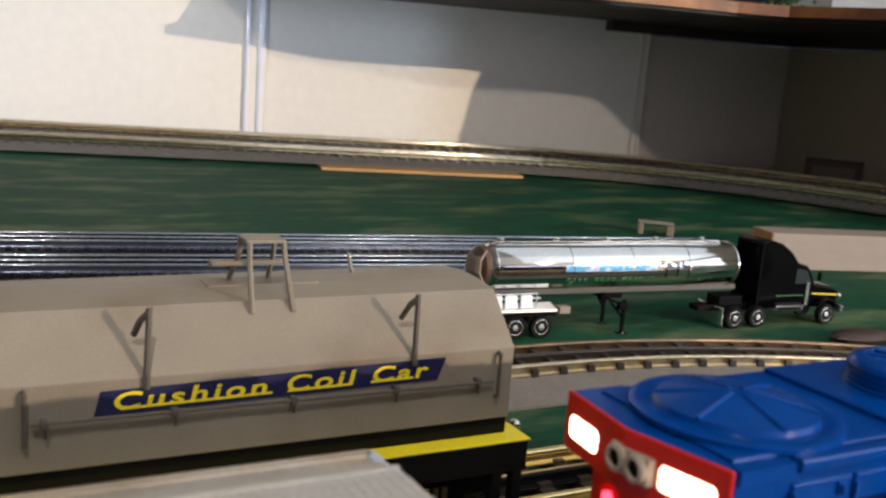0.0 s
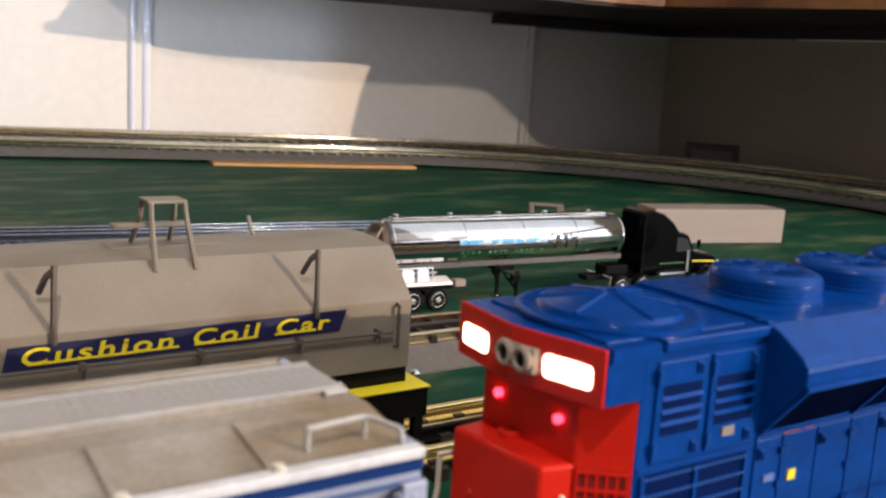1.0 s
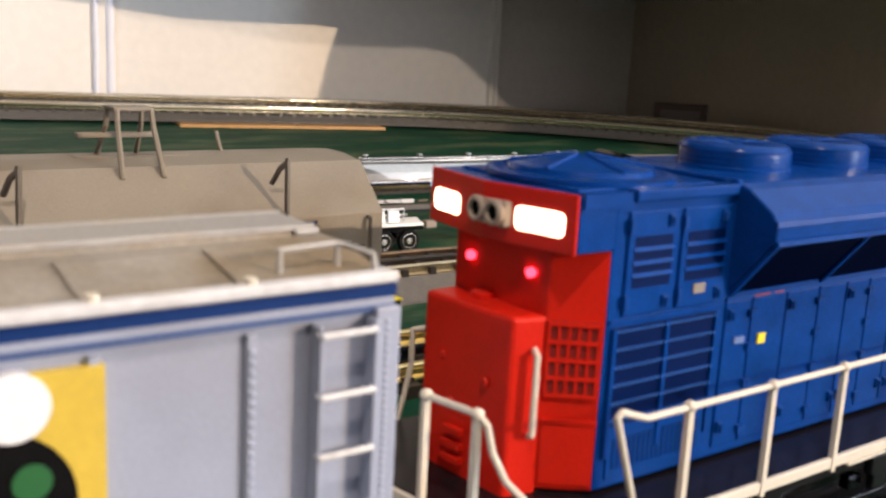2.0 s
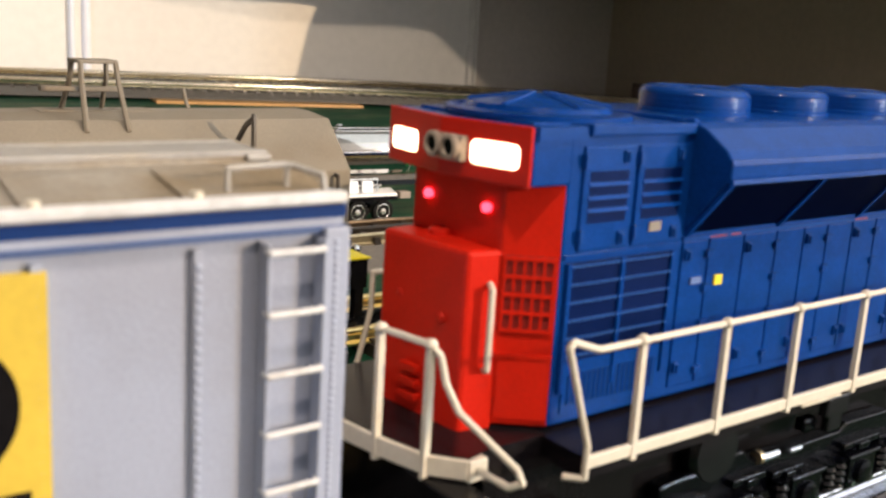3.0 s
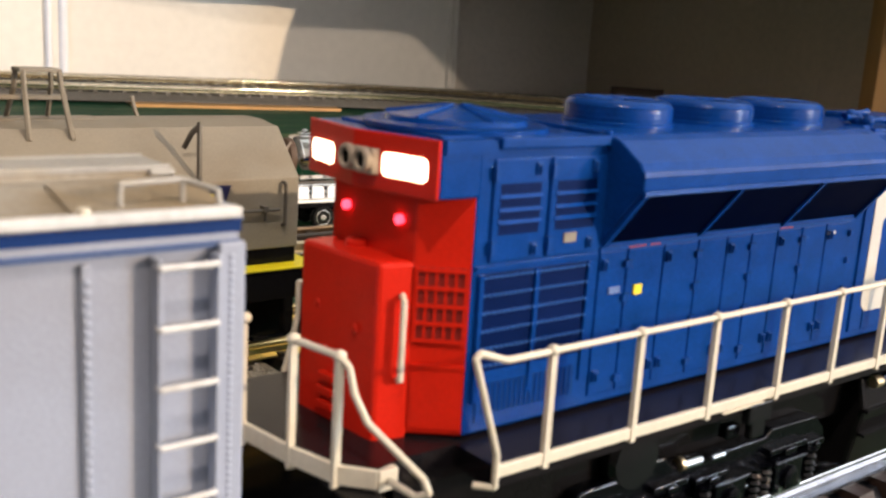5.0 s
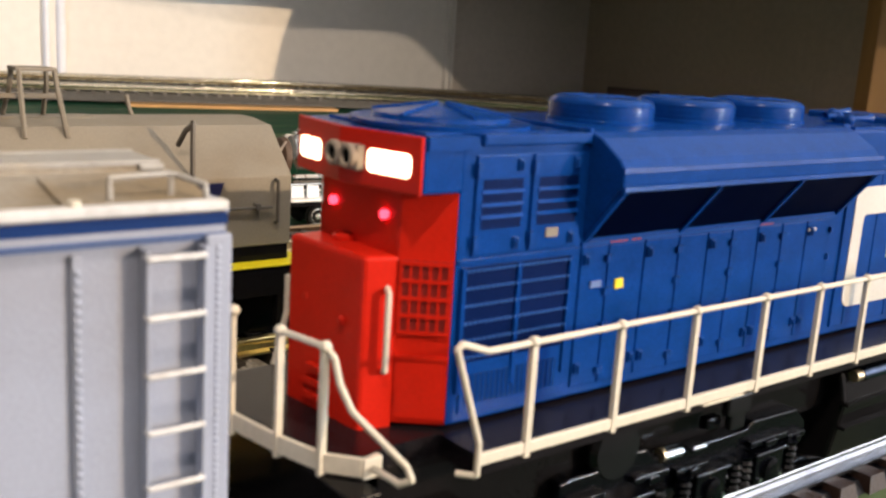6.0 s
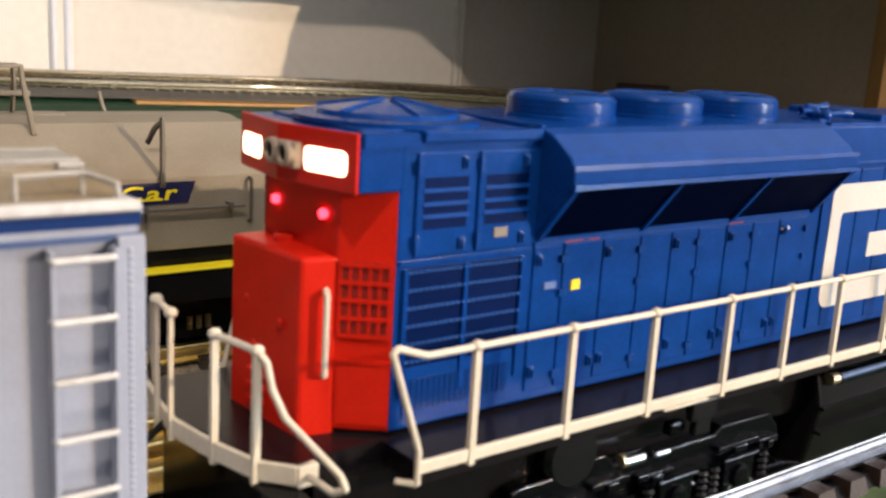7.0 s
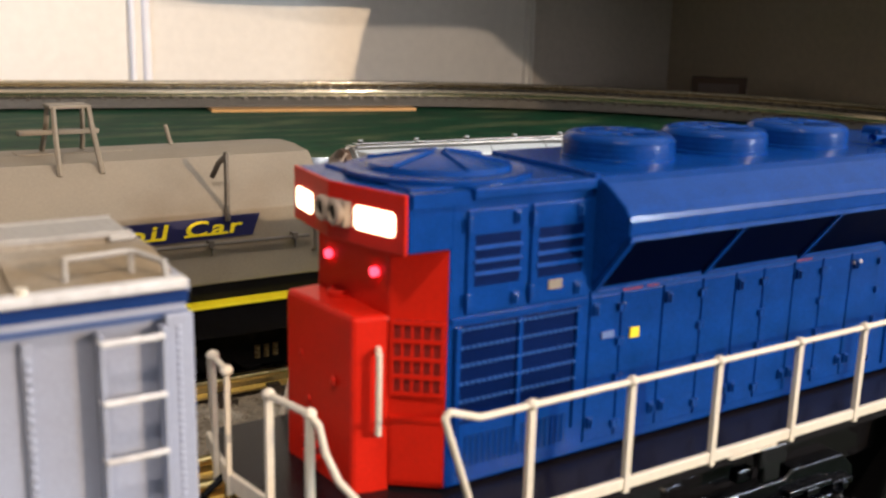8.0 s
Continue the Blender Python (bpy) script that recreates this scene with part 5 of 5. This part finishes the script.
# frame and yellow sill
cbox("frame", (-0.1150, 0.0730, CN0 - 0.0066, CF + 0.0066, 0.0330, 0.0437), BLACK)
for y0, y1 in ((CN0 - 0.0074, CN0 + 0.0030), (CF - 0.0030, CF + 0.0074)):
    cbox("sill", (-0.1150, 0.0738, y0, y1, 0.0437, 0.0445), YELLOW, "broad yellow side sill", 0.0003)
cbox("sill", (0.0672, 0.0738, CN0 + 0.0031, CF - 0.0031, 0.0437, 0.0445), YELLOW, "yellow end sill", 0.0003)
for x in (0.0680, 0.0600):
    cbox("corner_step", (x, x + 0.0038, CN0 - 0.0066, CN0 - 0.0030, 0.0220, 0.0332), BLACK, "black corner step", 0.0003)
cbox("step_tread", (0.0600, 0.0718, CN0 - 0.0076, CN0 - 0.0030, 0.0205, 0.0222), BLACK)
bm = bmesh.new()
add_ball(bm, (0.0758, CN0 + 0.0064, 0.0440), 0.0022)
add_rod(bm, (0.0735, CN0 + 0.0064, 0.0420), (0.0758, CN0 + 0.0064, 0.0425), 0.0008, 8)
cp("end_knob", bm, CHROME, "small bright end knob", smooth=True)
wagon_bogie(coil, 0.0480, 0.188, cp)
wagon_bogie(coil, -0.0780, 0.188, cp)
bm = bmesh.new()
add_box(bm, 0.0720, 0.0920, 0.184, 0.192, 0.0250, 0.0335)
cp("coupler", bm, BLACK, "black coupler", 0.0008)

# ---- milk tanker lorry ----
TRUCK_AT = (0.2300, 0.3955, 0.0)
TRUCK_TURN = -4.6


def wheel(parent, x, y, r=0.0076, w=0.0046, side=-1):
    bm = bmesh.new()
    add_lathe(bm, [(r * 0.70, -w / 2), (r * 0.94, -w / 2), (r, -w * 0.32), (r, w * 0.32), (r * 0.94, w / 2), (r * 0.70, w / 2)], (x, y, r), 28, "y")
    t = part("tyre", bm, RUBBER, parent, "black rubber tyre", smooth=True)
    bm = bmesh.new()
    s = side
    add_lathe(bm, [(r * 0.70, s * w * 0.10), (r * 0.70, s * w * 0.46), (r * 0.62, s * w * 0.54), (r * 0.52, s * w * 0.40), (r * 0.30, s * w * 0.44), (r * 0.22, s * w * 0.60), (r * 0.08, s * w * 0.63)], (x, y, r), 24, "y")
    part("rim", bm, RIM_CHROME, t, "bright silver rim", smooth=True)


trailer = thing("tanker_trailer", "polished chrome model tanker trailer on the green table", "tanker trailer", TRUCK_AT, turn=TRUCK_TURN)
TL0, TL1, TZ, TR = -0.026, 0.160, 0.0438, 0.0152
bm = bmesh.new()
prof = [(0.0005, -0.0050), (0.0080, -0.0042), (0.0130, -0.0020), (TR, 0.0012), (TR, 0.0600), (TR, 0.126), (TR, TL1 - TL0 - 0.0015), (0.0130, TL1 - TL0 + 0.0020), (0.0080, TL1 - TL0 + 0.0042), (0.0005, TL1 - TL0 + 0.0050)]
add_lathe(bm, prof, (TL0, 0, TZ), 64, "x")
vessel = part("tank", bm, PLATING, trailer, "mirror-polished chrome tank", smooth=True)
for x in (TL0 + 0.001, 0.028, 0.074, 0.118, TL1 - 0.002):
    bm = bmesh.new()
    add_lathe(bm, [(TR - 0.0002, -0.0005), (TR + 0.00035, -0.0004), (TR + 0.00035, 0.0004), (TR - 0.0002, 0.0005)], (x, 0, TZ), 48, "x")
    part("band", bm, PLATING, vessel, smooth=True)
boxed("top_walk", (TL0 + 0.004, TL1 - 0.010, -0.0030, 0.0030, TZ + TR - 0.0004, TZ + TR + 0.0014), CHROME, trailer, "chrome catwalk", 0.0003)
for x in (-0.018, 0.022, 0.060, 0.098, 0.136):
    bm = bmesh.new()
    add_lathe(bm, [(0.0024, 0), (0.0024, 0.0016), (0.0014, 0.0024)], (x, 0, TZ + TR + 0.0012), 14)
    part("manhole", bm, CHROME, trailer, "chrome manhole lid", smooth=True)
# printed marks: dark blots and green writing bars wrapped on the tank side
def wrapped(name, x0, x1, a0, a1, material, label=""):
    bm = bmesh.new()
    n = 6
    rows = []
    for i in range(n + 1):
        a = radians(a0 + (a1 - a0) * i / n)
        rows.append([bm.verts.new((x, -math.cos(a) * (TR + o), TZ + math.sin(a) * (TR + o))) for x, o in ((x0, 0.0003), (x1, 0.0003), (x1, 0.0), (x0, 0.0))])
    for a, b in zip(rows, rows[1:]):
        for i in range(4):
            bm.faces.new((a[i], a[(i + 1) % 4], b[(i + 1) % 4], b[i]))
    bm.faces.new(rows[0]), bm.faces.new(rows[-1][::-1])
    part(name, bm, material, vessel, label)


for x0, x1, a0, a1 in ((0.0935, 0.0975, 12, 20), (0.0985, 0.1035, 4, 16), (0.1045, 0.1085, 2, 18), (0.1110, 0.1122, 6, 20), (0.1130, 0.1160, 2, 10),
                       (0.0985, 0.0993, -22, 2), (0.1075, 0.1083, -20, 0), (0.1170, 0.1178, -24, 8), (0.1165, 0.1195, 8, 12)):
    wrapped("dark_mark", x0, x1, a0, a1, BLACK, "black printed blot")
for k in range(12):
    wrapped("picture_panel", 0.022 + k * 0.0058, 0.0277 + k * 0.0058, -2, 13 + 4 * (k * 7 % 3), PALE_PRINT, "sky blue printed panel")
for k in range(16):
    if k % 5 != 4:
        wrapped("writing_bar", 0.024 + k * 0.0042, 0.0262 + k * 0.0042, -27, -20, GREEN_PRINT, "green writing bar")
boxed("frame", (TL0 + 0.002, 0.166, -0.0050, 0.0050, 0.0262, 0.0296), GREY_DARK, trailer, "dull grey trailer frame", 0.0004)
for side in (-1, 1):
    bm = bmesh.new()
    add_prism(bm, [(side * 0.0160, 0.0176), (side * 0.0160, 0.0190), (side * 0.0060, 0.0218), (side * 0.0060, 0.0204)], "x", -0.030, 0.018)
    part("fender", bm, SILVER, trailer, "chrome fender deck", 0.0004)
for k in range(3):
    x = -0.0290 + k * 0.0106
    bm = bmesh.new()
    v = [bm.verts.new(p) for p in ((x, -0.0146, 0.0206), (x + 0.0086, -0.0146, 0.0206), (x + 0.0106, -0.0092, 0.0272), (x + 0.0020, -0.0092, 0.0272),
                                   (x, -0.0140, 0.0200), (x + 0.0086, -0.0140, 0.0200), (x + 0.0106, -0.0086, 0.0266), (x + 0.0020, -0.0086, 0.0266))]
    for f in ((0, 1, 2, 3), (7, 6, 5, 4), (0, 4, 5, 1), (1, 5, 6, 2), (2, 6, 7, 3), (3, 7, 4, 0)):
        bm.faces.new([v[i] for i in f])
    part("fender_shield", bm, SILVER, trailer, "bright sloping chrome shield")
boxed("fender_skirt", (-0.030, 0.018, -0.0157, -0.0150, 0.0150, 0.0190), BLACK, trailer)
for k in range(4):
    bm = bmesh.new()
    x = -0.024 + k * 0.011
    add_rod(bm, (x - 0.0057, -0.0148, 0.0208), (x - 0.0030, -0.0092, 0.0280), 0.0005, 8)
    part("stay", bm, CHROME, trailer, smooth=True)
ob = rods("fender_rail", [[(-0.028, -0.0092, 0.0280), (0.006, -0.0092, 0.0280)]], 0.0006, CHROME, trailer, "chrome fender rail")
bm = bmesh.new()
add_lathe(bm, [(0.0005, -0.0082), (0.0085, -0.0076), (0.0122, -0.0050), (0.0128, -0.0020), (0.0120, 0.0)], (TL0 - 0.001, 0, TZ + 0.001), 28, "x")
cabinet = part("rear_cabinet", bm, DARK_WOOD, trailer, "dark brown rounded rear cabinet", smooth=True)
for y in (-0.0098, -0.0062, -0.0022, 0.0020, 0.0062, 0.0098):
    ob = rods("hose", [[(TL0 - 0.0065, y, TZ - 0.0085), (TL0 - 0.0098, y * 0.98, TZ - 0.002), (TL0 - 0.0092, y * 0.9, TZ + 0.006), (TL0 - 0.0045, y * 0.7, TZ + 0.0115)]], 0.0009, CARD, cabinet, "pale hose")
boxed("tail_lamp", (-0.0310, -0.0300, -0.0110, -0.0080, 0.0190, 0.0210), RED_GLOW, trailer, "red tail lamp")
for x in (-0.010, 0.0085):
    for y, s in ((-0.0125, -1), (0.0125, 1)):
        wheel(trailer, x, y, side=s)
    bm = bmesh.new()
    add_rod(bm, (x, -0.0120, 0.0076), (x, 0.0120, 0.0076), 0.0014)
    part("axle", bm, BLACK, trailer)
boxed("hose_tray", (0.022, 0.030, -0.0125, -0.0060, 0.0150, 0.0195), CARD, trailer, "pale hose box", 0.0004)
for y in (-0.0120, 0.0120):
    bm = bmesh.new()
    add_box(bm, 0.0695, 0.0718, y - 0.0011, y + 0.0011, 0.0006, 0.0230)
    add_box(bm, 0.0675, 0.0738, y - 0.0026, y + 0.0026, 0.0, 0.0010)
    leg = part("landing_leg", bm, BLACK, trailer, "black landing leg", 0.0003)
    bm = bmesh.new()
    add_rod(bm, (0.0702, y * 0.95, 0.0110), (0.0580, y * 0.45, 0.0268), 0.0008, 8)
    part("brace", bm, BLACK, leg, smooth=True)
    boxed("gear_box", (0.0660, 0.0722, y - 0.0020, y + 0.0020, 0.0165, 0.0212), BLACK, leg, "", 0.0005)
bm = bmesh.new()
add_rod(bm, (0.0706, -0.0120, 0.0190), (0.0706, 0.0120, 0.0190), 0.0008, 10)
part("cross_shaft", bm, BLACK, trailer, smooth=True)
boxed("leg_mount", (0.0570, 0.0725, -0.0060, 0.0060, 0.0225, 0.0264), BLACK, trailer, bevel=0.0006)

tractor = thing("lorry_tractor", "black model lorry tractor with yellow stripe and chrome wheels", "lorry", (0.236, 0.395, 0), turn=TRUCK_TURN)
boxed("chassis", (0.130, 0.236, -0.0050, 0.0050, 0.0110, 0.0150), BLACK, tractor, bevel=0.0004)
bm = bmesh.new()
add_prism(bm, [(0.172, 0.0160), (0.172, 0.0605), (0.178, 0.0628), (0.190, 0.0600), (0.201, 0.0530), (0.207, 0.0460), (0.2165, 0.0435), (0.2235, 0.0325), (0.2235, 0.0160)], "y", -0.0135, 0.0135)
cab = part("cab", bm, GLOSS_BLACK, tractor, "glossy black sleeper cab", 0.0014)
bm = bmesh.new()
add_prism(bm, [(0.2235, 0.0125), (0.2235, 0.0305), (0.246, 0.0268), (0.2505, 0.0240), (0.2505, 0.0125)], "y", -0.0100, 0.0100)
part("bonnet", bm, GLOSS_BLACK, tractor, "black bonnet", 0.0016)
bm = bmesh.new()
add_prism(bm, [(0.2055, 0.0310), (0.2055, 0.0420), (0.2155, 0.0405), (0.2205, 0.0310)], "y", -0.0138, 0.0138)
part("side_window", bm, paint("dark_glass", (0.02, 0.025, 0.03), 0.08, vary=0.02), tractor, "dark tinted window")
bm = bmesh.new()
add_prism(bm, [(0.2240, 0.0222), (0.2500, 0.0208), (0.2500, 0.0217), (0.2240, 0.0231)], "y", -0.0104, 0.0104)
part("stripe", bm, YELLOW, tractor, "yellow bonnet stripe")
boxed("stripe", (0.190, 0.2140, -0.0137, 0.0137, 0.0222, 0.0229), GREEN_PRINT, tractor, "thin green stripe")
for y in (-0.0150, 0.0110):
    boxed("step_tank", (0.190, 0.216, y, y + 0.0040, 0.0110, 0.0160), CHROME, tractor, "chrome tank", 0.0016)
boxed("grille", (0.2500, 0.2515, -0.0075, 0.0075, 0.0140, 0.0235), CHROME, tractor, "chrome grille", 0.0004)
boxed("pillar", (0.2165, 0.2190, -0.0139, -0.0132, 0.0150, 0.0320), CHROME, tractor, "chrome cab pillar", 0.0002)
boxed("side_skirt", (0.188, 0.2160, -0.0140, -0.0134, 0.0122, 0.0132), CHROME, tractor, "chrome step edge", 0.0002)
bm = bmesh.new()
add_prism(bm, rounded(0.0016, 0.0032, 0.0010), "y", -0.0180, -0.0168)
bmesh.ops.translate(bm, verts=bm.verts, vec=(0.2235, 0, 0.0370))
part("mirror", bm, GLOSS_BLACK, tractor, "black wing mirror", 0.0003)
boxed("bumper", (0.2515, 0.2550, -0.0135, 0.0135, 0.0080, 0.0140), CHROME, tractor, "chrome bumper", 0.0012)
for y in (-0.0105, 0.0105):
    bm = bmesh.new()
    add_ball(bm, (0.2510, y, 0.0205), 0.0022)
    part("headlamp", bm, CHROME, tractor, "chrome headlamp", smooth=True)
    bm = bmesh.new()
    add_rod(bm, (0.1735, y * 1.2, 0.0150), (0.1735, y * 1.2, 0.0590), 0.0011, 10)
    part("exhaust_stack", bm, BLACK, tractor, "black exhaust stack", smooth=True)
    bm = bmesh.new()
    add_prism(bm, [(u + 0.0085, v) for u, v in ((0.2210, 0.0130), (0.2235, 0.0180), (0.2300, 0.0198), (0.2370, 0.0180), (0.2400, 0.0130), (0.2385, 0.0130), (0.2360, 0.0168), (0.2300, 0.0182), (0.2245, 0.0168), (0.2225, 0.0130))], "y", y - 0.0035, y + 0.0035)
    part("mudguard", bm, BLACK, tractor, "black front mudguard")
for x in (0.1555, 0.1755):
    for y, s in ((-0.0115, -1), (0.0115, 1)):
        wheel(tractor, x, y, w=0.0060, side=s)
boxed("rear_mudguard", (0.1440, 0.1455, -0.0140, 0.0140, 0.0020, 0.0150), CHROME, tractor, "chrome mud flap", 0.0004)
for y, s in ((-0.0118, -1), (0.0118, 1)):
    wheel(tractor, 0.2385, y, side=s)
boxed("fifth_wheel", (0.146, 0.166, -0.0070, 0.0070, 0.0150, 0.0216), BLACK, tractor, bevel=0.0006)

# ---- loose things on the table ----
blk = thing("wood_block", "long pale wooden block lying on the table", "wood block", (0.7310, 0.4890, 0), turn=165.5)
bm = bmesh.new()
add_box(bm, 0, 0.150, -0.036, 0.0, 0, 0.034)
part("block", bm, CARD, blk, "", 0.0008)
boxed("end_facing", (0.1500, 0.1506, -0.0355, -0.0005, 0.0005, 0.0335), PINE_X, blk, "brown end facing")
clip = thing("grey_bracket", "small grey plastic bracket lying on the table", "bracket", (0.590, 0.694, 0), turn=-38)
bm = bmesh.new()
add_box(bm, -0.019, 0.019, -0.007, 0.007, 0.0115, 0.0140)
add_box(bm, -0.019, -0.013, -0.007, 0.007, 0.0, 0.0115)
add_box(bm, 0.011, 0.019, -0.007, 0.007, 0.0, 0.0115)
part("bracket_body", bm, GREY, clip, "", 0.0012)
stone = thing("brown_pad", "small dark brown pad beside the curved track", "pad", (0.4600, 0.3200, 0.0), turn=-8)
bm = bmesh.new()
add_ball(bm, (0, 0, 0.004), 0.02, (1.3, 0.6, 0.26))
part("pad_body", bm, DARK_LEATHER, stone, smooth=True)
brick = thing("dark_block", "dark brown wooden block with a paler face behind the track", "wood block", (1.225, 1.015, 0.0), turn=-50)
bm = bmesh.new()
add_box(bm, -0.045, 0.045, -0.02, 0.02, 0, 0.050)
part("block", bm, DARK_WOOD, brick, "", 0.001)
boxed("face_panel", (-0.033, 0.033, -0.0215, -0.0195, 0.004, 0.040), STAINED_WOOD, brick, "paler grey-brown face panel")
post = thing("pine_post", "upright yellow pine post with a knot", "post", (1.250, 0.621, 0.0), kind="structure", turn=-32)
bm = bmesh.new()
add_box(bm, 0, 0.07, -0.04, 0.0, 0, DECK_Z - 0.001)
part("post_board", bm, PINE, post, "", 0.0015)
bm = bmesh.new()
add_lathe(bm, [(0.005, -0.0006), (0.005, 0.0004)], (0.040, -0.04, 0.094), 16, "y")
part("knot", bm, DARK_WOOD, post, "dark knot")

# pale things on the upper deck
hut = thing("model_building", "pale white model building on the upper deck", "model building", (1.10, 0.90, DECK_Z + 0.018), turn=-20)
bm = bmesh.new()
add_prism(bm, [(-0.06, 0), (0.06, 0), (0.06, 0.05), (0.0, 0.08), (-0.06, 0.05)], "x", -0.08, 0.08)
part("building_shell", bm, WHITE_TRIM, hut)
shrub = thing("model_shrub", "small dark green model shrub", "shrub", (0.98, 0.93, DECK_Z + 0.018))
bm = bmesh.new()
for k in range(60):
    add_ball(bm, (random.gauss(0, 0.016), random.gauss(0, 0.010), abs(random.gauss(0.008, 0.006))), random.uniform(0.002, 0.005), (1, 1, 0.7), 1)
part("foliage", bm, GREEN_LEAF, shrub)
